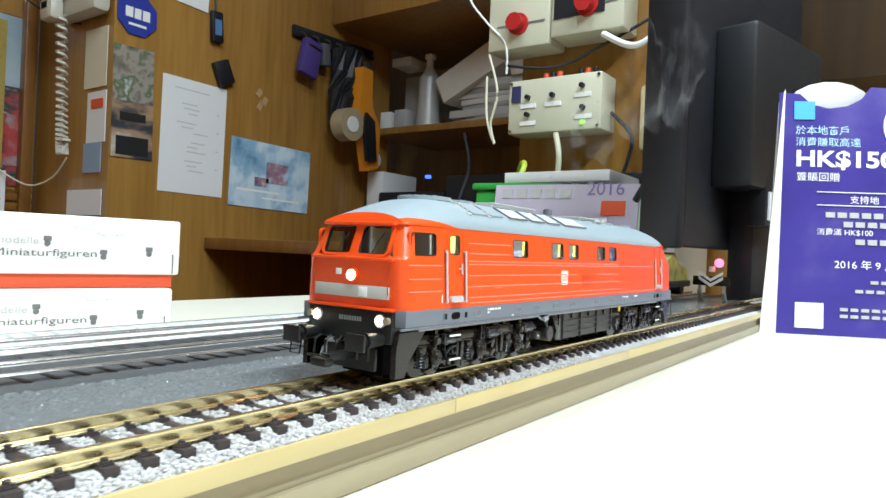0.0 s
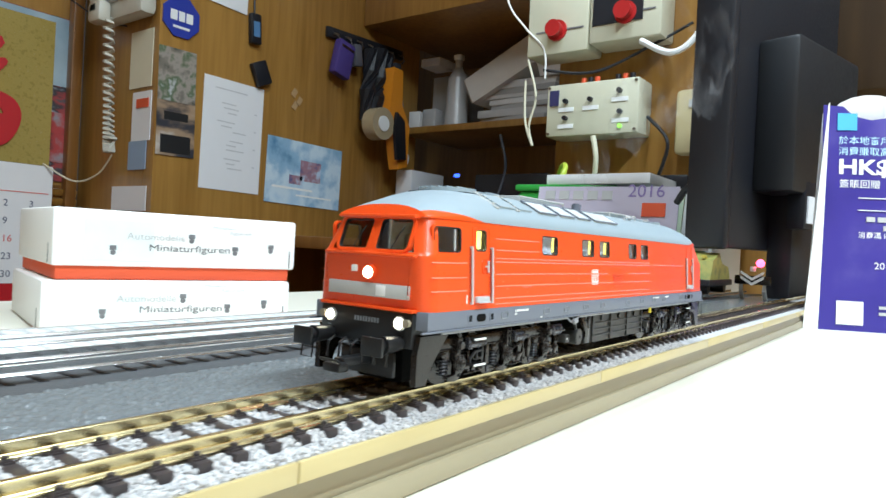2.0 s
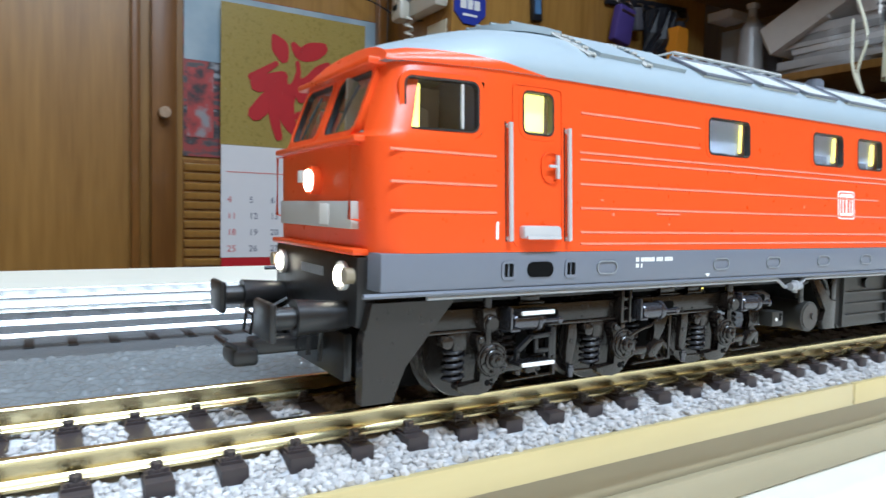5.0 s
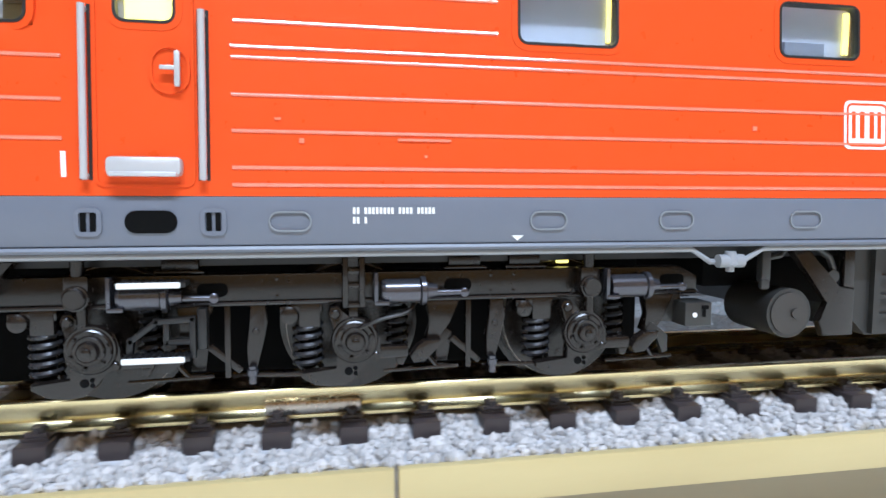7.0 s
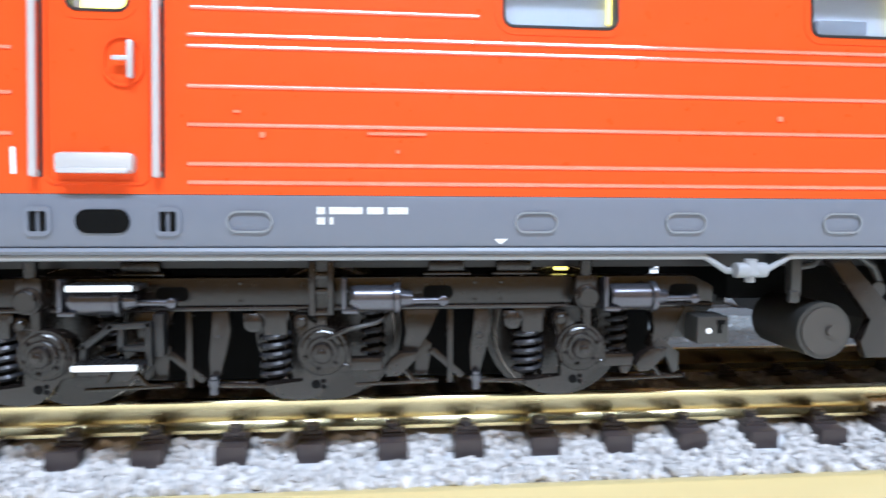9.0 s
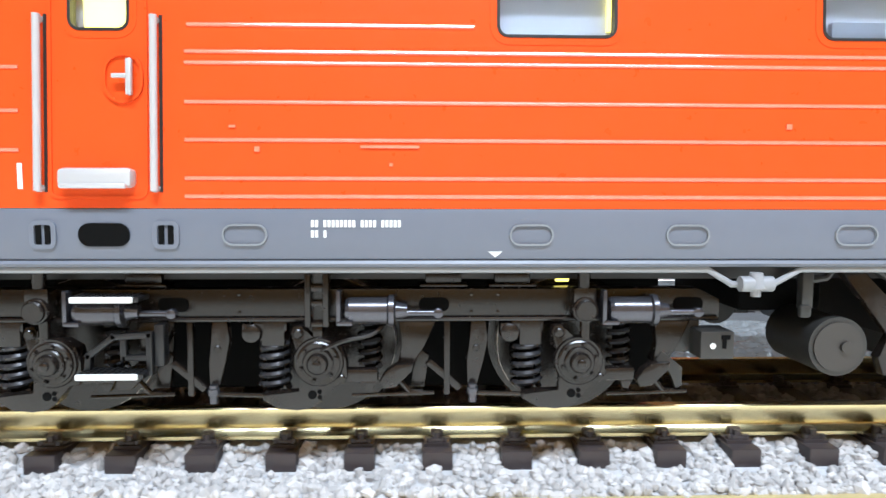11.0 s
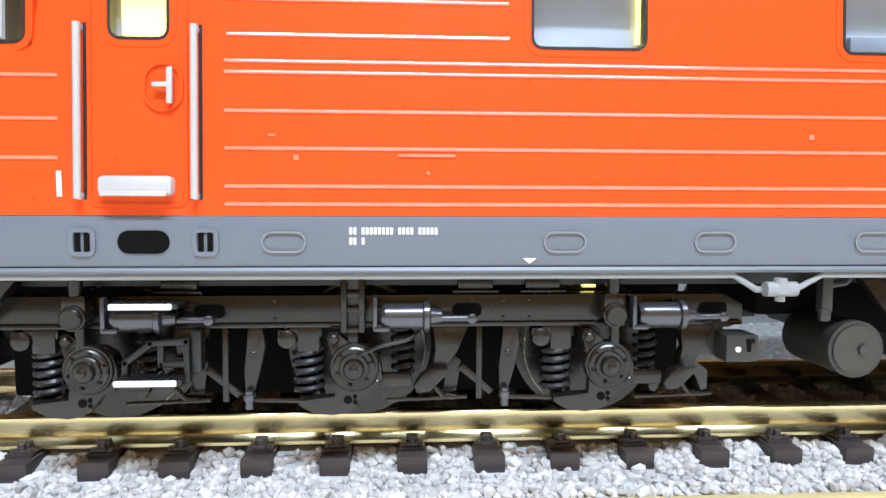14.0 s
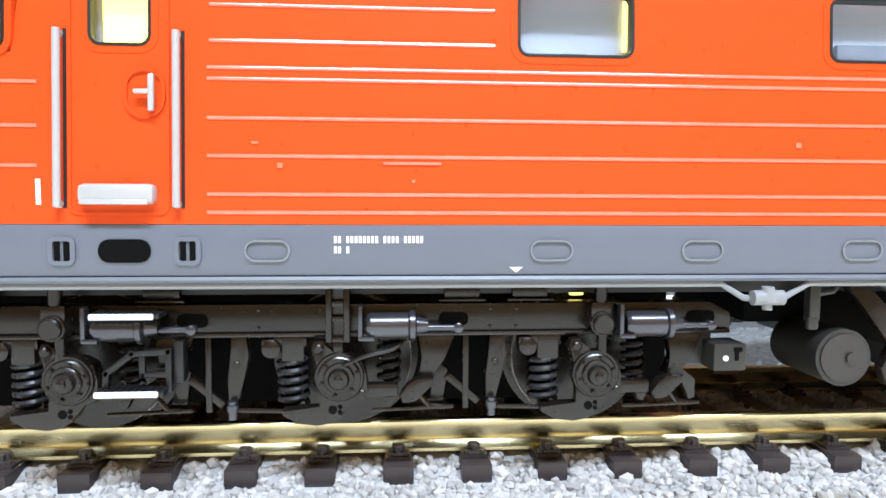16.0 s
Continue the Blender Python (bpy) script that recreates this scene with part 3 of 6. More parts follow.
def roof_fittings(parent):
    SKY = material("milky_roof_window", (0.62, 0.66, 0.64), 0.25, grain=400, amount=0.3)
    for mirror in (False, True):
        for x0, x1, mat, nm in ((-4.5, 3.2, ROOF_GREY, "roof_hatch"), (5.0, 12.0, ROOF_GREY, "roof_hatch"), (16.0, 27.0, SKY, "roof_window"), (29.5, 39.0, SKY, "roof_window"),
                                (41.5, 50.5, SKY, "roof_window"), (54.0, 73.0, SKY, "roof_window")):
            ya, za, _ = slope_at(2.7)
            yb, zb, _ = slope_at(8.0)
            n = Vector((0, -(zb - za), yb - ya)).normalized()
            bm = B()
            q = [(x0, ya, za), (x1, ya, za), (x1 - 1.5, yb, zb), (x0 - 1.5, yb, zb)]
            lo = [bm.verts.new(Vector(p) - n * 0.3) for p in q]
            hi = [bm.verts.new(Vector(p) + n * 0.55) for p in q]
            bm.faces.new(hi)
            for i in range(4):
                bm.faces.new((lo[i], lo[(i + 1) % 4], hi[(i + 1) % 4], hi[i]))
            if mirror:
                bmesh.ops.scale(bm, vec=(1, -1, 1), verts=bm.verts, space=Matrix.Translation((0, -YC, 0)))
            panel = part(nm, bm, mat, parent)
            if mat is SKY:
                fr = B()
                for i in range(4):
                    p0, p1 = Vector(q[i]) + n * 0.5, Vector(q[(i + 1) % 4]) + n * 0.5
                    tube(fr, [p0, p1], 0.28, 5)
                if mirror:
                    bmesh.ops.scale(fr, vec=(1, -1, 1), verts=fr.verts, space=Matrix.Translation((0, -YC, 0)))
                part("window_rim", fr, SILL_GREY, panel)
        # rungs beside the hatch
        bm = B()
        for x in (-6.2, 4.1):
            for k in range(6):
                y, z, _ = slope_at(2.2 + k * 1.3)
                tube(bm, [(x - 0.1 * k - 0.5, y, z + 0.5), (x - 0.1 * k + 0.5, y, z + 0.5)], 0.2, 5)
            ya, za, _ = slope_at(2.0)
            yb, zb, _ = slope_at(9.2)
            for dx in (-0.5, 0.5):
                tube(bm, [(x + dx, ya, za + 0.4), (x + dx - 0.7, yb, zb + 0.5)], 0.2, 5)
        if mirror:
            bmesh.ops.scale(bm, vec=(1, -1, 1), verts=bm.verts, space=Matrix.Translation((0, -YC, 0)))
        part("roof_ladder", bm, LIGHT_GREY, parent, "pale grey roof rungs")
    for x, r in ((-9, 7.5), (5, 6.0), (117, 6.5), (138, 6.5)):
        bm = B()
        cyl(bm, (x, YC, 46.9), (0, 0, 1), r, 0.9, 28)
        for k in range(7):
            y = -r * 0.8 + k * r * 0.27
            w = math.sqrt(max(r * r - y * y, 0)) * 0.95
            box(bm, x - w, x + w, YC + y - 0.22, YC + y + 0.22, 47.2, 47.7)
        part("roof_fan_grille", bm, ROOF_GREY, parent, "round grey fan grille")
    for x0, x1 in ((18, 46), (84, 110)):
        for y in (YC - 6, YC + 6):
            part("walkway_rail", tube(B(), [(x0, y, 46.6), (x0, y, 48.1), (x1, y, 48.1), (x1, y, 46.6)], 0.25, 6), LIGHT_GREY, parent)
        for k in range(9):
            x = x0 + (x1 - x0) * k / 8
            part("walkway_rung", tube(B(), [(x, YC - 6, 48.1), (x, YC + 6, 48.1)], 0.2, 5), LIGHT_GREY, parent)
    bm = B()
    cyl(bm, (60, YC - 4, 47.9), (0, 0, 1), 1.6, 2.2, 14)
    cyl(bm, (60, YC - 4, 49.1), (0, 0, 1), 1.2, 0.5, 14)
    part("exhaust_stack", bm, SILL_GREY, parent, "short grey exhaust outlet")
    bm = B()
    tube(bm, [(93, YC - 8, 45.8), (93, YC - 8.3, 47.2), (99, YC - 8.3, 47.2)], 0.5, 8)
    cyl(bm, (100, YC - 8.3, 47.2), (1, 0, 0), 1.0, 3, 12, 0.5)
    part("roof_horn", bm, SILVER, parent, "small silver horn")


def ribs(parent):
    """Raised beading strips along the near and far side."""
    me_rows = [(-35.5, -22.3, (22.7, 25.7, 29.0)), (-9.6, 12.4, (32.35, 35.1)), (-9.8, 100, (20.6,)), (-9.8, 100, (23.55,)), (-9.8, 60, (26.45,)), (-9.8, 100, (29.45,)), (-9.8, 100, (30.3,)),
               (-9.8, 168, (19.2,)), (78, 100, (26.45,)), (104, 142, (29.6,))]
    for far in (False, True):
        for x0, x1, zz in me_rows:
            for z in zz:
                bm = B()
                n = max(2, int((x1 - x0) / 12))
                pts = []
                for i in range(n + 1):
                    x = x0 + (x1 - x0) * i / n
                    y = inset(max(x, CAB_X + 3.5) if x < XC else 0, z) + 0.02
                    pts.append((x, 2 * YC - y if far else y, z))
                tube(bm, pts, 0.16, 8)
                # pale red paints the light caught along each rib
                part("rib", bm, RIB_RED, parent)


def side_details(parent):
    """Windows, doors, handrails and marks on both long sides."""
    GREY_IN = material("pale_grey_cabin_wall", (0.44, 0.46, 0.54), 0.6, grain=300, amount=0.4)
    lean = math.degrees(math.atan(0.06))
    for far in (False, True):
        turn = pose(0, 0, 0, 0, 0, 180) if far else Matrix.Identity(4)
        org = mmpose(2 * XC, 2 * YC, 0) if far else Matrix.Identity(4)
        for i, (x0, x1, z0, z1) in enumerate(WINDOWS):
            xc, zc = (x0 + x1) / 2, (z0 + z1) / 2
            at = (mmpose(2 * XC - 2 * XC + xc, 2 * YC - inset(xc if xc < XC else 0, zc), zc, lean, 0, 180) if far
                  else mmpose(xc, inset(xc if xc < XC else 0, zc), zc, -lean, 0, -8 * (i == 0)))
            win = part("window", ring(B(), x1 - x0 - 0.25, z1 - z0 - 0.25, 0.9, 0.55, -0.05, 0.8), RED, parent, "", at)
            rim = part("rim", ring(B(), x1 - x0 - 0.7, z1 - z0 - 0.7, 0.7, 0.22, -0.1, 0.9), RUBBER, win)
            pane = B()
            prism(pane, rounded(x1 - x0 - 0.6, z1 - z0 - 0.6, 0.7), 0.25, 0.45)
            p = part("pane", pane, GLASS, win)
            p.visible_shadow = False
            if i == 0:
                part("window_bar", box(B(), 2.2, 2.5, -0.1, 0.3, -2.4, 2.4), SILVER, win)
        dx = (lambda x: 2 * XC - x) if far else (lambda x: x)
        dy = (lambda y: 2 * YC - y) if far else (lambda y: y)
        for xc in (-16.3, 2 * XC + 16.3):
            front = xc < XC
            u = xc if front else 2 * XC - xc
            yy = inset(0, 24)
            # door leaf joint, a shallow raised border
            door = part("door", ring(B(), 7.0, 18.2, 0.5, 0.22, -0.12, 0.4), RED, parent, "",
                        (mmpose(dx(xc), dy(inset(0, 28.3)), 28.3, lean if far else -lean, 0, 180 if far else 0)))
            part("handle_dish", ring(B(), 2.6, 3.4, 1.25, 0.22, -0.2, 0.3), RED, door, "", mmpose(1.9, 0, -0.1))
            hb = B()
            box(hb, 2.3, 2.75, -0.75, -0.3, -1.5, 1.3, 0.12)
            box(hb, 1.2, 2.4, -0.7, -0.35, -0.2, 0.15, 0.1)
            part("door_handle", hb, SILVER, door, "silver door handle")
            stp = B()
            box(stp, -2.8, 2.8, -1.0, 0.4, -0.75, 0.75, 0.4)
            box(stp, -2.5, 2.5, -1.3, -0.9, -0.85, -0.45, 0.15)
            part("door_step", stp, SILVER, door, "silver door sill", mmpose(0, 0, 20.55 - 28.3))
            for s in (-4.35, 4.35):
                hr = B()
                ya = dy(inset(0, 19.7) - 0.55)
                yb = dy(inset(0, 32.8) - 0.55)
                bot, top = dy(inset(0, 19.7) + 0.3), dy(inset(0, 32.8) + 0.3)
                tube(hr, [(dx(xc) + s, ya, 19.6), (dx(xc) + s, yb, 32.9)], 0.29, 12)
                tube(hr, [(dx(xc) + s, ya, 19.8), (dx(xc) + s, bot, 19.8)], 0.3, 8)
                tube(hr, [(dx(xc) + s, yb, 32.6), (dx(xc) + s, top, 32.6)], 0.3, 8)
                part("handrail", hr, SILVER, parent, "thin silver handrail")
                # black strips beside the rail paint the shade of its recess
                gr = B()
                tube(gr, [(dx(xc) + s - 0.34, dy(inset(0, 19.6) + 0.14), 19.5), (dx(xc) + s - 0.34, dy(inset(0, 32.9) + 0.14), 33.0)], 0.17, 6)
                tube(gr, [(dx(xc) + s + 0.36, dy(inset(0, 19.6) + 0.12), 19.5), (dx(xc) + s + 0.36, dy(inset(0, 32.9) + 0.12), 33.0)], 0.2, 6)
                part("handrail_shade", gr, RUBBER, parent)
        # badge: white rounded square with a red frame and plain red bars
        yb = dy(inset(0, 25.7))
        at = mmpose(dx(49.7), yb, 25.4, lean if far else -lean, 0, 180 if far else 0)
        bd = B()
        prism(bd, rounded(5.1, 4.7, 0.6), -0.1, 0.3)
        badge = part("emblem", bd, WHITE, parent, "white badge with red frame", at)
        part("emblem_frame", ring(B(), 4.2, 3.8, 0.4, 0.2, -0.13, 0), RED, badge)
        for bx0, bx1 in ((-1.7, -1.3), (-0.8, -0.3), (0.3, 0.8), (1.2, 1.6)):
            part("emblem_bar", box(B(), bx0, bx1, -0.13, 0, -1.3, 1.3), RED, badge)
        vt = B()
        for k in range(5):
            box(vt, -4.6, 4.6, -0.25, 0.3, -1.9 + k * 0.95, -1.5 + k * 0.95)
        part("vent_grille", vt, RED, parent, "red louvred vent", mmpose(dx(69), dy(inset(0, 24)), 24.0, 0, 0, 180 if far else 0))
        one = text_mesh("1", 2.7, WHITE, None, 0.06)
        part("end_number", one, None, parent, "small white numeral", mmpose(dx(-22.9), dy(inset(0, 20.5) - 0.06), 19.8, 0, 0, 180 if far else 0))
        for x, z, w, h in ((-4.3, 22.85, 0.4, 0.4), (37.4, 24.8, 0.45, 0.4), (6.0, 21.7, 0.25, 0.25), (-6.2, 24.6, 0.5, 0.2)):
            part("rivet", box(B(), x - w / 2, x + w / 2, dy(inset(0, z)) - 0.12, dy(inset(0, z)) + 0.12, z - h / 2, z + h / 2), RED_EDGE, parent)
        # short rib in the same red with the highlight painted in
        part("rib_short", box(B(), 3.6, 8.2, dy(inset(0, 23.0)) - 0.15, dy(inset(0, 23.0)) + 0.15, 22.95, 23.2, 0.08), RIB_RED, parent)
        # inner cabin wall seen through the panes
        wl = B()
        y = dy(3.0)
        for a, b in ((-21, -11), (8, 30), (34, 66), (74, 104)):
            box(wl, a, b, y - 0.2, y + 0.2, 20, 38)
        part("cabin_wall", wl, GREY_IN, parent, "pale grey inner wall behind the windows")
        for x0, x1, z1 in ((14.6, 20.2, 32.2), (41.5, 46.0, 33.4), (54.0, 58.6, 33.0), (80.0, 84.0, 33.6), (92.0, 96.0, 32.8)):
            part("cabin_fitting", box(B(), x0, x1, min(dy(2.1), dy(2.75)), max(dy(2.1), dy(2.75)), 30.0, z1, 0.15), SILL_GREY, parent)
    shelf = B()
    box(shelf, -35, 160, 2.2, 31.8, 29.3, 29.9)
    part("cabin_floor", shelf, GREY_IN, parent)


def front_end(parent, mirror):
    """All that sits on one cab face; the rear one is turned round."""
    root = pose(2 * XC * MM, 2 * YC * MM, 0, 0, 0, 180) if mirror else Matrix.Identity(4)

    def fp(name, bm, mat, label="", at=None, sub=None):
        if sub is not None:
            return part(name, bm, mat, sub, label, at)
        return part(name, bm, mat, parent, label, root @ (at or Matrix.Identity(4)))

    xf = CAB_X - 0.5
    tilt = math.degrees(math.atan(0.36))
    for y0, y1 in FRONT_WINDOWS:
        yc, zc = (y0 + y1) / 2, sum(FRONT_Z) / 2
        yc = YC + (yc - YC) * 0.88
        at = mmpose(CAB_X + 0.36 * (zc - Z_WAIST) + 0.05, yc, zc, 0, 0, 0) @ pose(0, 0, 0, 0, tilt, 0) @ pose(0, 0, 0, 0, 0, -90)
        w = fp("front_window", ring(B(), 9.4, 7.3, 1.2, 0.7, -0.3, 0.9), RED, "", at)
        part("rim", ring(B(), 9.0, 6.9, 1.1, 0.25, -0.12, 0.9), RUBBER, w)
        pn = B()
        prism(pn, rounded(9.2, 7.1, 1.1), 0.2, 0.4)
        pane = part("pane", pn, GLASS, w)
        pane.visible_shadow = False
        wp = B()
        tube(wp, [(0.5, -0.5, -3.6), (2.2, -0.6, 0.6)], 0.14, 5)
        tube(wp, [(1.2, -0.6, -1.2), (2.9, -0.6, 1.7)], 0.18, 5)
        part("wiper", wp, BLACK, w)
    # waist ledge
    fp("waist_ledge", box(B(), CAB_X - 1.1, CAB_X + 1.0, 3.5, 2 * YC - 3.5, 29.7, 30.5, 0.35), RED, "red ledge under the front windows")
    fp("visor", box(B(), CAB_X + 1.3, CAB_X + 4.5, 5.5, 2 * YC - 5.5, 38.3, 39.2, 0.35), RED)
    fp("front_stripe", box(B(), xf - 0.12, CAB_X + 1, 5.0, 2 * YC - 5.0, 20.6, 23.6, 0.1), LIGHT_GREY, "pale grey stripe across the front")
    fp("front_emblem", box(B(), xf - 0.24, CAB_X + 1, 11.3, 14.1, 20.9, 23.3, 0.08), WHITE, "small white badge")
    fp("bottom_ledge", box(B(), CAB_X - 1.2, CAB_X + 1.5, 3.0, 2 * YC - 3.0, 17.9, 18.6, 0.25), RED)
    lb = B()
    cyl(lb, (xf - 0.25, YC - 1.0, 26.0), (1, 0, 0), 1.75, 1.2, 24)
    hl = fp("headlight", lb, RED, "round upper headlight")
    lg = B()
    cyl(lg, (xf - 0.8, YC - 1.0, 26.0), (1, 0, 0), 1.3, 0.5, 20)
    part("lamp_lens", lg, HEAD_GLOW if not mirror else GLASS_PLAIN, hl, "glowing warm white lens" if not mirror else "")
    fp("small_emblem", box(B(), xf - 0.3, CAB_X + 1, YC + 3.2, YC + 4.8, 25.9, 27.4, 0.1), WHITE)
    # grab rails at the corners of the front
    for y in (4.6, 2 * YC - 4.6):
        g = B()
        tube(g, [(CAB_X + 0.6, y, 21.5), (CAB_X - 1.0, y, 21.7), (CAB_X - 1.0, y, 29.4), (CAB_X + 0.6, y, 29.6)], 0.17, 6)
        fp("grab_rail", g, RED)
    # black buffer beam
    bb = B()
    box(bb, CAB_X - 0.6, CAB_X + 4, 3.2, 2 * YC - 3.2, 10.2, 17.8, 0.3)
    beam = fp("buffer_beam", bb, BLACK, "black buffer beam with fittings")
    for k in range(9):
        part("plate_bar", box(B(), CAB_X - 0.75, CAB_X, YC - 4.2 + k * 0.85, YC - 3.75 + k * 0.85, 14.9, 16.0), HATCH_EDGE, beam)
    for k in range(6):
        hz = B()
        yk = 8 + k * 3.6
        tube(hz, [(CAB_X - 0.6, yk, 10.6), (CAB_X - 2.6, yk, 9.6), (CAB_X - 2.6, yk + 0.3, 6.0)], 0.35, 6)
        part("hose", hz, BLACK, beam)
    tube_bm = B()
    tube(tube_bm, [(CAB_X - 3.5, 29.5, 12), (CAB_X - 4.5, 29.5, 5.5), (CAB_X - 4.5, 33.0, 5.5), (CAB_X - 3.5, 33.0, 12)], 0.22, 6)
    tube(tube_bm, [(CAB_X - 4.3, 29.5, 8.2), (CAB_X - 4.3, 33.0, 8.2)], 0.22, 6)
    part("shunter_step", tube_bm, BLACK, beam)
    for y in (6.6, 2 * YC - 6.6):
        lh = B()
        cyl(lh, (CAB_X - 0.3, y, 15.5), (1, 0, 0), 1.6, 1.6, 20)
        lamp = fp("marker_light", lh, SILVER, "silver ringed lower headlight")
        for dy_, r in ((-0.0, 1.1),):
            lz = B()
            cyl(lz, (CAB_X - 1.2, y + dy_, 15.5), (1, 0, 0), r, 0.4, 18)
            part("lamp_lens", lz, HEAD_GLOW if not mirror else GLASS_PLAIN, lamp, "glowing warm white lens" if not mirror else "")
        rl = B()
        cyl(rl, (CAB_X - 1.0, y + (2.2 if y > YC else -2.2), 15.7), (1, 0, 0), 0.9, 1.2, 14)
        part("tail_lens", rl, material("dull_amber_lens", (0.30, 0.25, 0.17), 0.2, grain=900), lamp)
        # buffers
        bf = B()
        cyl(bf, (CAB_X - 3.2, y, 11.2), (1, 0, 0), 2.0, 6.0, 18, 1.5)
        cyl(bf, (CAB_X - 7.0, y, 11.2), (1, 0, 0), 1.2, 4.0, 14)
        buf = fp("buffer", bf, BLACK, "black buffer with rectangular plate")
        part("buffer_plate", box(B(), CAB_X - 9.6, CAB_X - 8.8, y - 3.0, y + 3.0, 9.2, 13.2, 0.35), BLACK, buf)
    # coupling
    cp = B()
    box(cp, CAB_X - 8, CAB_X + 3, YC - 1.6, YC + 1.6, 5.6, 7.4, 0.3)
    box(cp, CAB_X - 10.5, CAB_X - 7.5, YC - 2.6, YC + 2.6, 4.6, 6.6, 0.5)
    tube(cp, [(CAB_X - 10, YC - 2.4, 6.8), (CAB_X - 11.2, YC - 2.4, 7.4), (CAB_X - 11.2, YC + 2.4, 7.4), (CAB_X - 10, YC + 2.4, 6.8)], 0.3, 6)
    fp("coupler", cp, BLACK, "black model coupler")
    # snow plough
    for s in (-1, 1):
        pl = B()
        pts = [(CAB_X + 0.5, 13), (CAB_X + 10.5, 13), (CAB_X + 4.5, 6.0), (CAB_X + 3.0, 2.4), (CAB_X - 0.5, 2.4), (CAB_X - 0.5, 9)]
        prism(pl, pts, YC + s * 14.6 - 0.8, YC + s * 14.6 + 0.8)
        fp("side_valance", pl, DARK, "dark grey valance behind the buffers")
    pb = B()
    box(pb, CAB_X + 0.5, CAB_X + 1.6, 9.0, 2 * YC - 9.0, 3.0, 8.6, 0.3)
    fp("snow_plough", pb, BLACK)


HEAD_GLOW = glow_material("warm_white_headlight", (1.0, 0.86, 0.60), 14.0)
GLASS_PLAIN = material("clear_lens", (0.6, 0.6, 0.58), 0.1, grain=900)
# glow of the added fill strips over the windows
STRIP_GLOW = glow_material("hidden_window_fill", (0.95, 0.95, 0.82), 1.8)
CAB_GLOW = glow_material("yellow_cab_lamp", (1.0, 0.82, 0.16), 3.0)


def sill(parent):
    bm = B()
    box(bm, CAB_X + 0.6, 2 * XC - CAB_X - 0.6, 0.0, 2 * YC, 14.3, 18.3, 0.15)
    body = part("sill", bm, SILL_GREY, parent, "dark grey side sill")
    for far in (False, True):
        y = 2 * YC if far else 0.0
        s = 1 if far else -1
        lip = B()
        tube(lip, [(-38.5, y, 14.0), (2 * XC + 38.5, y, 14.0)], 0.28, 6)
        part("lip", lip, SILL_GREY, body)
        pipe = B()
        pts = [(-31, y - s * 0.3, 13.5), (31.2, y - s * 0.3, 13.5), (33.2, y - s * 0.3, 12.3), (36.6, y - s * 0.3, 12.3), (38.8, y - s * 0.3, 13.5), (150, y - s * 0.3, 13.5)]
        tube(pipe, pts, 0.27, 8)
        part("air_pipe", pipe, PIPE_GREY, body, "pale grey air pipe")
        vb = B()
        cyl(vb, (34.9, y + s * 0.3, 12.4), (1, 0, 0), 0.62, 2.6, 14)
        cyl(vb, (34.9, y + s * 0.3, 12.7), (0, 0, 1), 0.75, 1.2, 14, 0.5)
        cyl(vb, (34.9, y + s * 0.3, 11.8), (0, 0, 1), 0.4, 0.8, 10)
        part("pipe_valve", vb, PIPE_GREY, body, "pale grey valve in the pipe")
        for x in (-16.0, 2 * XC + 16.0):
            sl = B()
            prism(sl, rounded(3.9, 1.8, 0.85), -0.12, 0.12)
            # flat near-black patch paints the shade inside the slot
            part("jack_slot", sl, CORE, body, "", mmpose(x, y, 16.25))
            for dx_ in (-4.6, 4.7):
                part("lift_plate", ring(B(), 1.3, 1.5, 0.2, 0.35, -0.16, 0.16), SILL_GREY, body, "", mmpose(x + dx_, y, 16.25))
                pk = B()
                for q in (-0.35, 0.35):
                    box(pk, q - 0.2, q + 0.2, -0.13, 0.13, -0.8, 0.8)
                # near-black bars paint the shade in the two slots
                part("lift_slot", pk, CORE, body, "", mmpose(x + dx_, y, 16.25))
        for x in (-5.3, 17.0, 29.4, 43.0, 56.0, 78.0, 92.0, 105.0, 117.0, 139.0):
            # pale ring paints the highlight round the engraved hatch
            part("hatch_ring", ring(B(), 3.2, 1.4, 0.68, 0.14, -0.18, 0.14), HATCH_EDGE, body, "", mmpose(x, y, 16.25))
        for x0, n, z in ((-0.2, 22, 16.85), (-0.2, 4, 16.05), (104.0, 22, 16.85), (118.0, 14, 16.85)):
            for k in range(n):
                if k not in (2, 11, 16):
                    part("print_bar", box(B(), x0 + k * 0.32, x0 + k * 0.32 + 0.22, y - 0.06, y + 0.06, z, z + 0.55), WHITE, body)
        tri = B()
        prism(tri, [(13.6, 14.95), (14.7, 14.95), (14.15, 14.5)], y - 0.06, y + 0.06)
        part("lift_mark", tri, WHITE, body)
        part("yellow_mark", box(B(), 100.6, 101.6, y - 0.3, y + 0.3, 11.6, 13.6), material("yellow_paint", (0.75, 0.6, 0.04), 0.5, grain=900), body)


def spring_mesh(bm, x, y, z0, z1, r=1.25, turns=5):
    pts = []
    n = turns * 14
    for i in range(n + 1):
        a = 2 * math.pi * i / 14
        pts.append((x + r * math.cos(a), y + r * math.sin(a), z0 + (z1 - z0) * i / n))
    return tube(bm, pts, 0.27, 6)


HUB = [(0.25, 0.3), (0.34, 0.36), (0.36, 0.55), (0.72, 0.6), (0.84, 0.74), (0.88, 1.0), (1.14, 1.0), (1.24, 1.1), (1.26, 1.28), (1.6, 1.28),
       (1.74, 1.38), (1.78, 1.55), (1.95, 1.55), (2.05, 1.7), (2.05, 2.2)]


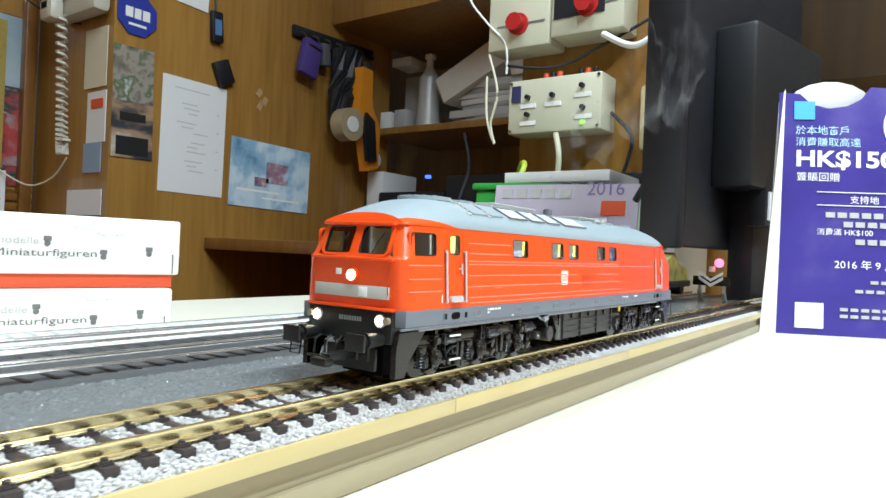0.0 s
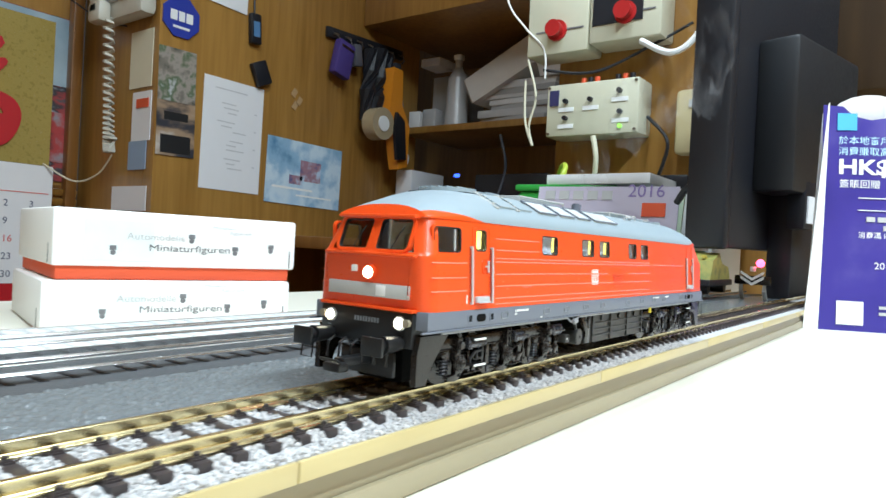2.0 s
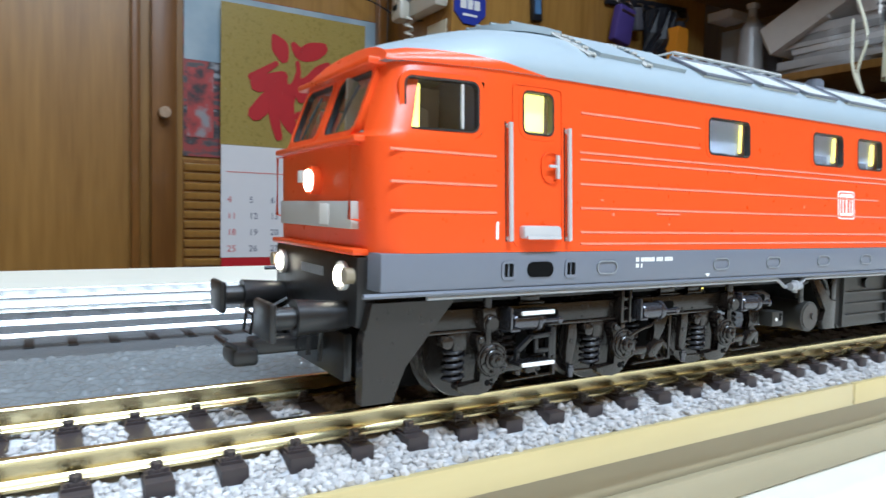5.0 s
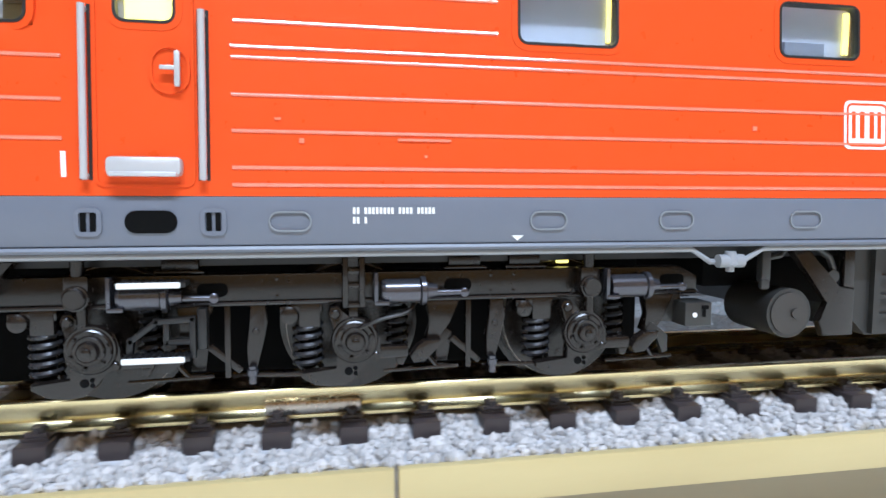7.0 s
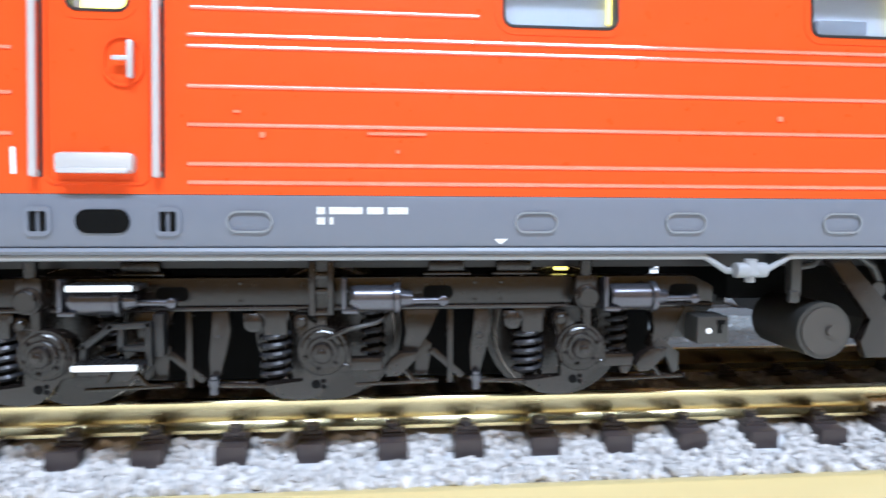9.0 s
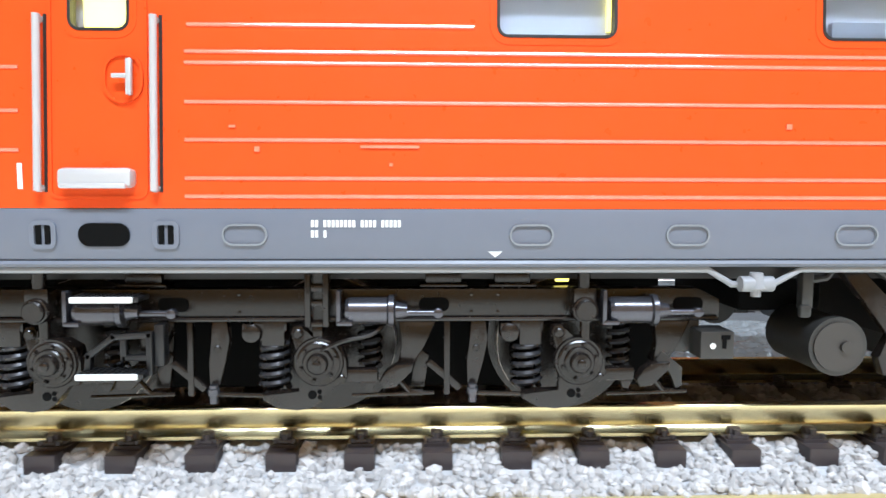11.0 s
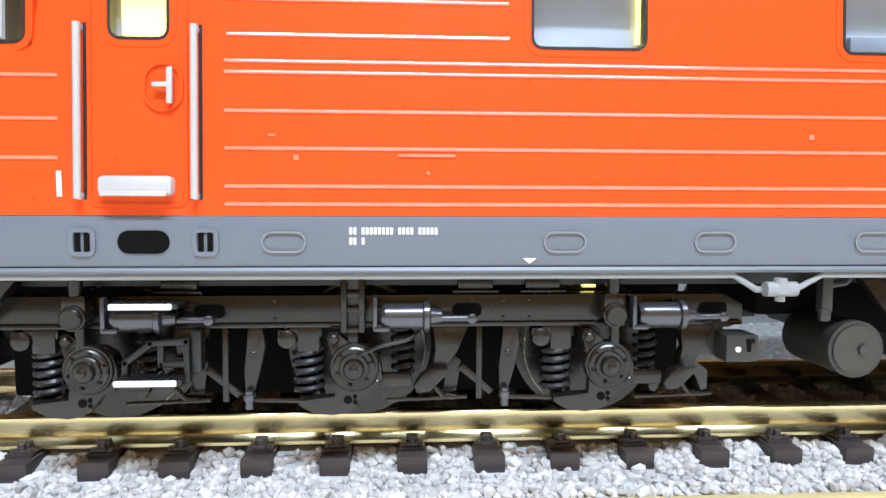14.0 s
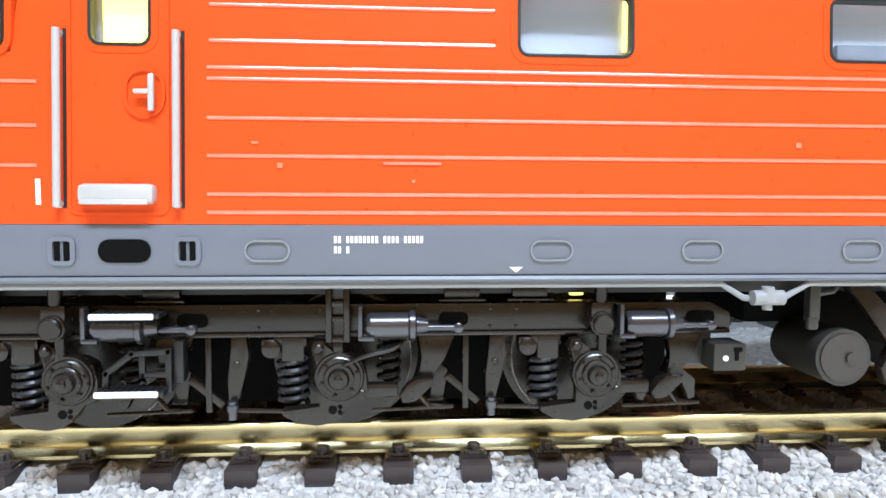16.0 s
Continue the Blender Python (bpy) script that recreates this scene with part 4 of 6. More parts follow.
def bogie(parent, xb):
    """One three-axled bogie; near and far side frames are alike."""
    # near-black block stands in for the deep shade between the wheels
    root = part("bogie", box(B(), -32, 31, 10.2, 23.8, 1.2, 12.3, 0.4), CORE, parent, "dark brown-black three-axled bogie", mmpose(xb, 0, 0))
    for far in (False, True):
        def side(name, bm, mat, label=""):
            """Parts are built for the near side; the far side is their mirror image."""
            if far:
                bmesh.ops.scale(bm, vec=(1, -1, 1), verts=bm.verts, space=Matrix.Translation((0, -YC, 0)))
            return part(name, bm, mat, root, label)

        fr = B()
        cut(fr, [(-33.0, 9.1), (33.4, 9.1), (33.4, 10.7), (31.6, 11.65), (-31.6, 11.65), (-33.0, 10.7)], 2.7, 4.4, 0.12)
        side("side_frame", fr, DARK, "dark brown-black side frame")
        lp = B()
        tube(lp, [(-33, 2.55, 9.15), (33.2, 2.55, 9.15)], 0.2, 8)
        for x in (-18.4, -14.5, -6.6, 6.2, 12.5, 14.7, 27.0):
            for z in (9.7, 11.2):
                lathe(lp, x, z, [(0.08, 2.58), (0.15, 2.62), (0.16, 2.8)], 8)
        side("frame_lip", lp, DARK)
        for x in (-14.6, 10.2, 16.0):
            plate = box(B(), x - 2.0, x + 2.0, 3.0, 5.0, 11.7, 12.0, 0.1)
            box(plate, x - 1.5, x + 1.5, 3.4, 5.0, 11.9, 12.9, 0.1)
            side("top_plate", plate, DARK)
        # upright bracket over the middle axle, with a hollow window
        br = B()
        for x0, x1 in ((-1.05, -0.55), (0.4, 0.9)):
            box(br, x0, x1, 1.3, 3.0, 8.7, 13.2, 0.14)
        box(br, -0.6, 0.45, 2.2, 3.0, 8.7, 13.2)
        for z0, z1 in ((8.7, 9.1), (10.4, 10.8), (11.6, 12.1)):
            box(br, -0.6, 0.45, 1.45, 2.4, z0, z1, 0.1)
        box(br, -0.5, 0.3, 1.8, 2.6, 7.3, 8.7, 0.1)
        side("suspension_bracket", br, DARK)
        for k, xa in enumerate((-21.3, 0.0, 21.3)):
            ab = B()
            cut(ab, [(xa + x, z) for x, z in ((-2.3, 8.1), (-2.05, 8.7), (-1.3, 8.75), (-0.95, 8.1), (-0.4, 7.6), (0.9, 7.6), (1.9, 7.0), (2.2, 5.8), (2.35, 4.6), (1.9, 3.9),
                                              (1.2, 4.0), (0.6, 3.3), (0.2, 2.5), (-0.6, 1.9), (-1.8, 1.7), (-3.4, 1.9), (-4.6, 2.6), (-4.6, 3.1), (-1.5, 3.2), (-1.35, 5.4))], 1.75, 3.2, 0.13)
            side("axle_box", ab, DARK, "dark axle box with round cover")
            side("axle_cover", lathe(B(), xa, 5.8, HUB), DARK)
            bolt = B()
            for j in range(6):
                a = math.pi * j / 3 + 0.3
                lathe(bolt, xa + 1.45 * math.cos(a), 5.8 + 1.45 * math.sin(a), [(0.1, 1.02), (0.16, 1.08), (0.16, 1.4)], 6)
            lathe(bolt, xa - 1.65, 8.15, [(0.28, 1.35), (0.4, 1.45), (0.42, 1.9)], 14)
            lathe(bolt, xa + 1.85, 4.45, [(0.2, 1.5), (0.3, 1.58), (0.3, 1.9)], 10)
            side("axle_box_bolt", bolt, DARK)
            dots = B()
            for x, z, r in ((-0.55, 3.05, 0.36), (0.05, 3.3, 0.19), (0.05, 2.85, 0.19)):
                lathe(dots, xa + x, z, [(r, 1.7), (r, 1.85)], 12)
            # near-black discs paint the shade of the holes
            side("lubricator_hole", dots, CORE)
            arm = B()
            box(arm, xa + 2.1, xa + 4.8, 1.9, 3.0, 4.0, 5.1, 0.22)
            cut(arm, [(xa + 3.6, 4.1), (xa + 4.7, 4.1), (xa + 4.3, 3.3), (xa + 3.8, 3.4)], 2.0, 2.8, 0.1)
            side("axle_arm", arm, DARK)
            for dx_, y, z0, z1, r in ((-4.0, 3.9, 3.1, 7.0, 1.15), (4.0, 4.2, 4.8, 8.9, 0.82)):
                sp = B()
                spring_mesh(sp, xa + dx_, y, z0, z1, r)
                side("coil_spring", sp, SPRING, "black coil spring with bright edges")
                # black cylinder puts shade inside the coils
                side("spring_shade", cyl(B(), (xa + dx_, y, (z0 + z1) / 2), (0, 0, 1), r * 0.62, z1 - z0, 12), CORE)
            hg = B()
            box(hg, xa - 4.8, xa - 2.9, 2.5, 4.8, 6.9, 9.2, 0.2)
            box(hg, xa - 5.5, xa - 2.7, 2.6, 5.0, 8.1, 9.1, 0.2)
            lathe(hg, xa - 5.6, 8.0, [(0.5, 2.2), (0.75, 2.35), (0.8, 3.6)], 16)
            box(hg, xa - 6.4, xa - 5.2, 2.5, 3.8, 8.1, 8.8, 0.15)
            side("spring_seat", hg, DARK)
            # brake cylinder on its angle bracket
            dp = B()
            box(dp, xa + 1.6, xa + 1.95, 0.4, 2.7, 9.0, 11.8, 0.1)
            box(dp, xa + 1.7, xa + 2.9, 0.3, 0.7, 9.0, 9.35, 0.08)
            side("cylinder_bracket", dp, GLOSS_BLACK)
            cb = B()
            for x0, x1, r0, r1 in ((2.3, 2.6, 0.95, 1.1), (2.6, 5.6, 1.1, 1.1), (5.6, 5.75, 1.1, 1.32), (5.75, 6.15, 1.32, 1.32), (6.15, 6.3, 1.32, 0.8), (6.3, 7.2, 0.75, 0.55)):
                cyl(cb, (xa + (x0 + x1) / 2, 1.4, 10.05), (1, 0, 0), r0, x1 - x0, 24, r1)
            cyl(cb, (xa + 8.4, 1.4, 9.85), (1, 0, 0), 0.27, 2.6, 12)
            lathe(cb, xa + 9.7, 9.85, [(0.25, 1.0), (0.4, 1.1), (0.42, 1.7)], 14)
            side("brake_cylinder", cb, GLOSS_BLACK, "dark metallic brake cylinder with thin rod")
            if k != 1:
                pv = B()
                xk = xa + (-0.8 if k == 0 else 0.35)
                lathe(pv, xk, 10.1, [(0.75, 0.5), (0.82, 0.58), (0.86, 0.62), (0.9, 0.9), (1.02, 0.95), (1.05, 1.1), (1.05, 2.8)], 20)
                box(pv, xk - 0.95, xk + 0.95, 1.2, 2.7, 10.4, 11.9, 0.2)
                cyl(pv, (xk, 1.8, 12.4), (0, 0, 1), 0.55, 1.4, 12)
                cyl(pv, (xk + 0.2, 1.9, 8.3), (0, 0, 1), 0.45, 2.2, 12)
                side("damper", pv, DARK, "dark upright damper with round cap")
            hole = B()
            cut(hole, [(x + xa + 9.4, z + 10.35) for x, z in rounded(2.5, 1.15, 0.5)], 2.62, 2.9, 0.02)
            # flat near-black patch paints the shade of the frame opening
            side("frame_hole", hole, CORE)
            bs = B()
            cut(bs, [(xa + x, z) for x, z in ((6.4, 9.0), (9.6, 9.0), (8.6, 6.9), (7.6, 5.3), (6.4, 5.5), (6.9, 7.0))], 2.5, 3.7, 0.12)
            side("brake_hanger", bs, DARK)
            sh = B()
            cut(sh, [(xa + x, z) for x, z in ((4.9, 4.1), (5.5, 5.0), (6.3, 5.5), (7.7, 5.55), (7.55, 4.9), (6.2, 3.6), (5.2, 3.5))], 1.7, 2.8, 0.13)
            tube(sh, [(xa + 6.6, 2.4, 4.0), (xa + 7.4, 2.6, 3.0), (xa + 8.4, 2.6, 2.9)], 0.25, 8)
            side("brake_shoe", sh, DARK)
            if k < 2:
                st = B()
                box(st, xa + 10.25, xa + 10.75, 3.0, 3.7, 2.6, 9.1, 0.08)
                cut(st, [(xa + x, z) for x, z in ((8.7, 5.2), (9.2, 5.6), (11.8, 3.3), (11.4, 2.9))], 3.1, 3.6, 0.08)
                cut(st, [(xa + x, z) for x, z in ((8.0, 6.6), (9.0, 5.9), (8.6, 3.2), (7.4, 3.2))], 3.4, 4.0, 0.08)
                side("frame_stay", st, DARK)
                lv = B()
                cut(lv, [(xa + x, z) for x, z in ((12.4, 9.0), (13.7, 9.0), (13.9, 7.4), (13.5, 5.6), (13.0, 3.6), (12.2, 3.6), (12.1, 5.6), (12.4, 7.4))], 2.6, 3.4, 0.14)
                lathe(lv, xa + 12.9, 6.7, [(0.22, 2.45), (0.3, 2.52), (0.3, 2.8)], 12)
                side("brake_lever", lv, DARK)
                pn = B()
                cyl(pn, (xa + 12.6, 2.3, 3.0), (0, 0, 1), 0.36, 1.5, 12)
                cyl(pn, (xa + 12.6, 2.3, 3.2), (0, 0, 1), 0.5, 0.5, 12)
                side("lever_pin", pn, GLOSS_BLACK)
                rod = tube(B(), [(xa + 12.6, 2.6, 2.9), (xa + 17.2, 2.6, 2.75)], 0.2, 8)
                side("brake_rod", rod, DARK)
            side("brake_rod", tube(B(), [(xa + 2.6, 2.5, 2.75), (xa + 9.4, 2.5, 2.95)], 0.17, 8), DARK)
        # thin bent pipe over the middle axle box
        side("grease_pipe", tube(B(), smooth_path([(0.3, 1.0, 6.9), (2.2, 0.9, 7.7), (4.4, 1.0, 8.2), (5.4, 1.6, 9.0)], 5), 0.17, 6), DARK)
        # steps under the cab door
        xs = -16.0 if xb < XC else 16.0
        for z, xo in ((11.0, -0.3), (4.95, -0.1)):
            tr = B()
            box(tr, xs + xo - 2.55, xs + xo + 2.75, -0.15, 2.0, z, z + 0.4, 0.08)
            for i in range(9):
                for j in range(4):
                    box(tr, xs + xo - 2.3 + i * 0.55, xs + xo - 2.05 + i * 0.55, 0.1 + j * 0.48, 0.3 + j * 0.48, z + 0.38, z + 0.52)
            side("step", tr, BLACK, "black chequered step tread")
            side("step_edge", box(B(), xs + xo - 2.4, xs + xo + 2.4, -0.5, -0.15, z - 0.02, z + 0.46, 0.12), WHITE, "white painted step edge")
        hs = B()
        path = [(-2.2, 5.2), (-2.1, 6.5), (-0.1, 8.05), (2.7, 8.2), (2.7, 5.2)]
        for p, q in zip(path[:-1], path[1:]):
            d = Vector((q[0] - p[0], q[1] - p[1])).normalized() * 0.24
            cut(hs, [(xs + p[0] - d.y - d.x, p[1] + d.x - d.y), (xs + q[0] - d.y + d.x, q[1] + d.x + d.y), (xs + q[0] + d.y + d.x, q[1] - d.x + d.y), (xs + p[0] + d.y - d.x, p[1] - d.x - d.y)], 0.9, 1.5, 0.08)
        box(hs, xs + 0.5, xs + 2.6, 0.95, 1.4, 6.1, 6.6, 0.1)
        box(hs, xs + 0.4, xs + 0.9, 0.95, 1.4, 6.1, 8.0, 0.1)
        box(hs, xs + 3.0, xs + 3.8, 1.2, 2.4, 5.6, 9.0, 0.15)
        side("step_hanger", hs, BLACK)
        # sand box at the inner end, with a filler notch
        for s in ((1,) if xb < XC else (-1,)):
            eb = B()
            box(eb, s * 32.4 - 1.4, s * 32.4 + 1.4, 0.6, 3.4, 6.1, 8.4, 0.16)
            box(eb, s * 31.0 - 1.6, s * 31.0 + 0.8, 2.8, 3.8, 6.2, 9.2, 0.15)
            cut(eb, [(s * 29.0 - 0.5, 6.4), (s * 29.0 + 1.3, 5.0), (s * 29.0 + 1.3, 3.4), (s * 29.0 + 0.7, 3.2), (s * 29.0 + 0.3, 4.6), (s * 29.0 - 1.0, 5.6)], 2.4, 3.0, 0.08)
            side("sand_box", eb, TANK, "dark grey sand box at the bogie end")
            nb = B()
            box(nb, s * 32.4 + 0.3, s * 32.4 + 1.0, 0.5, 0.7, 7.75, 8.1)
            box(nb, s * 32.4 + 0.4, s * 32.4 + 0.7, 0.5, 0.7, 7.0, 7.8)
            # near-black bars paint the shade of the notch
            side("filler_notch", nb, CORE)
            side("sand_dot", lathe(B(), s * 32.4 - 0.4, 7.2, [(0.24, 0.52), (0.24, 0.7)], 12), WHITE)
    return root


def wheel_set(parent, xa):
    """Axle with two flanged wheels, on its own axis."""
    bm = B()
    cyl(bm, (0, 0, 0), (0, 1, 0), 1.0, 18, 12)
    ws = part("wheel_set", bm, STEEL, parent, "", mmpose(xa, YC, 6.0))
    for s in (-1, 1):
        w = B()
        cyl(w, (0, s * 8.3, 0), (0, 1, 0), 6.0, 2.4, 40)
        cyl(w, (0, s * 7.0, 0), (0, 1, 0), 6.7, 0.6, 40)
        cyl(w, (0, s * 9.6, 0), (0, 1, 0), 2.0, 0.5, 16)
        for k in range(5):
            a = 2 * math.pi * k / 5
            cyl(w, (3.6 * math.cos(a), s * 9.45, 3.6 * math.sin(a)), (0, 1, 0), 0.5, 0.3, 8)
        part("wheel", w, DARK, ws, "dark wheel with bright tread")
        tr_ = B()
        cyl(tr_, (0, s * 8.2, 0), (0, 1, 0), 6.04, 2.0, 40)
        part("tyre", tr_, STEEL, ws)
    return ws


def tanks(parent):
    bm = B()
    prism(bm, [(50.5, 13.6), (98.5, 13.6), (98.5, 5.4), (96.5, 4.2), (52.5, 4.2), (49.5, 7.2)], 2.2, 2 * YC - 2.2)
    t = part("fuel_tank", bm, TANK, parent, "dark grey ribbed fuel tank")
    for far in (False, True):
        y = 2 * YC - 2.0 if far else 2.0
        for z in (6.2, 8.2, 10.2):
            part("tank_rib", box(B(), 53, 97, y - 0.3, y + 0.3, z - 0.2, z + 0.2), TANK, t)
        for x in (53.2, 68, 83, 97.4):
            part("tank_strap", box(B(), x - 0.4, x + 0.4, y - 0.4, y + 0.4, 4.4, 13.4), TANK, t)
        for x in (60.5, 75.5, 90):
            cb = B()
            cyl(cb, (x, y, 11.8), (0, 1, 0), 0.9, 0.9, 14)
            part("filler_cap", cb, BLACK, t)
        st = B()
        cut(st, [(42.6, 13.6), (44.6, 13.6), (48.6, 9.2), (50.4, 9.2), (50.4, 4.4), (47.0, 4.4), (46.4, 6.0), (47.4, 7.8)], y - 0.5 if not far else y + 0.5, y + 0.4 if not far else y - 0.4)
        box(st, 49.2, 50.4, y - 0.4, y + 0.4, 9.3, 13.6, 0.12)
        part("tank_bracket", st, DARK, t)
        tube_b = B()
        tube(tube_b, [(46.2, y, 13.3), (47.6, y, 12.4), (48.2, y, 11.2), (48.0, y, 10.0)], 0.35, 8)
        cyl(tube_b, (48.0, y, 10.4), (0, 1, 0), 0.7, 0.6, 12)
        part("bracket_pipe", tube_b, TANK, t)
        dr = B()
        yy = y + (-1 if far else 1) * 3.4
        cyl(dr, (43.2, yy, 6.8), (0, 1, 0), 2.5, 7.0, 26)
        part("air_reservoir", dr, TANK, t, "round dark grey air reservoir")
        dk = B()
        cyl(dk, (43.2, yy + (3.5 if far else -3.5), 6.8), (0, 1, 0), 2.1, 0.3, 26)
        cyl(dk, (43.8, yy + (3.7 if far else -3.7), 6.8), (0, 1, 0), 0.5, 0.4, 10)
        part("reservoir_cap", dk, material("pale_metal_cap", (0.055, 0.05, 0.046), 0.35, 0.3, grain=900), t, "pale cap of the reservoir")
        hp = B()
        box(hp, 39.8, 40.8, y - 0.4, y + 0.6, 10.0, 13.6, 0.2)
        box(hp, 39.6, 40.6, y - 0.6, y, 9.3, 10.4, 0.25)
        tube(hp, [(40.6, y, 12.4), (42.0, y, 12.6), (42.6, y, 13.4)], 0.3, 8)
        part("drain_valve", hp, TANK, t)
    ub = B()
    box(ub, -34, 168, 4, 30, 12.3, 14.4)
    # added near-black blocks that darken the pale gaps beside the tank
    for x0 in (33.6, 91.0):
        part("gap_filler", box(B(), 38.0 if x0 < 50 else 97.2, 46.0 if x0 < 50 else 100.4, 9.0, 25.0, 8.6, 13.4, 0.5), CORE, parent, "black filler block added to darken a gap under the frame")
    part("underframe", ub, BLACK, parent, "black underframe")


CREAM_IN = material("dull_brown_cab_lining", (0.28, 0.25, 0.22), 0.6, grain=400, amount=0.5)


def cab_lights(parent):
    for x, z, w, h in ((-16.2, 34.6, 3.6, 4.4), (23.4, 34.5, 0.3, 4.0), (48.6, 34.5, 0.5, 4.0), (60.8, 34.5, 0.8, 3.6)):
        part("cab_lamp", box(B(), x - w / 2, x + w / 2, 2.35, 2.65, z - h / 2, z + h / 2), CAB_GLOW, parent, "yellow glowing cabin lamp")
    # added emitters, hidden above the panes, brighten the wall behind them
    for x0, x1, y0, y1 in ((9, 29, 1.75, 2.7), (35, 65, 1.75, 2.7), (75, 103, 1.75, 2.7)):
        part("hidden_fill_strip", box(B(), x0, x1, y0, y1, 37.7, 38.1), STRIP_GLOW, parent, "hidden glowing strip added to brighten the windows")
    part("cab_lamp", box(B(), -31.6, -30.3, 4.2, 4.5, 31.4, 36.6), CAB_GLOW, parent, "yellow glowing cabin lamp")
    part("frame_lamp", box(B(), 20.2, 21.4, 6.0, 6.5, 11.8, 12.25, 0.1), CAB_GLOW, parent, "small yellow lamp under the frame")
    seat = B()
    box(seat, -30, -26, 9, 14, 28, 35, 0.8)
    box(seat, -36.5, -33.5, 6, 28, 27, 31.4, 0.5)
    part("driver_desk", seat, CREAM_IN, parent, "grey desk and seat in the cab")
    bk = B()
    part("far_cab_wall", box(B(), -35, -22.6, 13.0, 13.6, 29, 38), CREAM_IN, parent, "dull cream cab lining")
    box(bk, -22.4, -21.8, 4, 30, 20, 41)
    part("cab_bulkhead", bk, SILL_GREY, parent)


def locomotive():
    loco = tagged(new("model_locomotive"), "red model diesel locomotive with grey roof and black bogies", "locomotive")
    body_shell(loco)
    roof_shell(loco)
    roof_fittings(loco)
    ribs(loco)
    side_details(loco)
    front_end(loco, False)
    front_end(loco, True)
    sill(loco)
    tanks(loco)
    cab_lights(loco)
    sets = []
    for xb in (0.0, 2 * XC):
        b = bogie(loco, xb)
        for xa in (-21.26, 0.0, 21.26):
            sets.append((wheel_set(b, xa), xa))
    return loco, sets


LOCO, WHEELS = locomotive()


# ---- the shop behind the counter ----
def picture(name, label, category, w, h, mat, at, thick=1.2):
    """Flat sheet in x, z, facing -y, its middle at the pose."""
    return thing(name, label, category, at, "", "", box(B(), -w / 2, w / 2, -thick, 0, -h / 2, h / 2), mat)


def mixed(name, colours, scale, rough=0.5, stretch=(1, 1, 1)):
    """Print with patches of several colours."""
    m = material(name, colours[0], rough, grain=scale)
    nt = m.node_tree
    tc = nt.nodes.new("ShaderNodeTexCoord")
    mp = nt.nodes.new("ShaderNodeMapping")
    mp.inputs["Scale"].default_value = stretch
    nt.links.new(tc.outputs["Object"], mp.inputs[0])
    n = nt.nodes.new("ShaderNodeTexNoise")
    n.inputs["Scale"].default_value, n.inputs["Detail"].default_value = scale, 5
    nt.links.new(mp.outputs[0], n.inputs["Vector"])
    r = nt.nodes.new("ShaderNodeValToRGB")
    r.color_ramp.interpolation = "EASE"
    while len(r.color_ramp.elements) < len(colours):
        r.color_ramp.elements.new(0.5)
    for i, c in enumerate(colours):
        r.color_ramp.elements[i].position = 0.32 + 0.36 * i / max(1, len(colours) - 1)
        r.color_ramp.elements[i].color = rgb(c)
    nt.links.new(n.outputs[0], r.inputs[0])
    nt.links.new(r.outputs[0], nt.nodes["Principled BSDF"].inputs["Base Color"])
    return m


def bars(parent, rows, mat, name="print_line", y=-1.5):
    for x0, x1, z, h in rows:
        part(name, box(B(), x0, x1, y, y + 0.5, z - h / 2, z + h / 2), mat, parent)


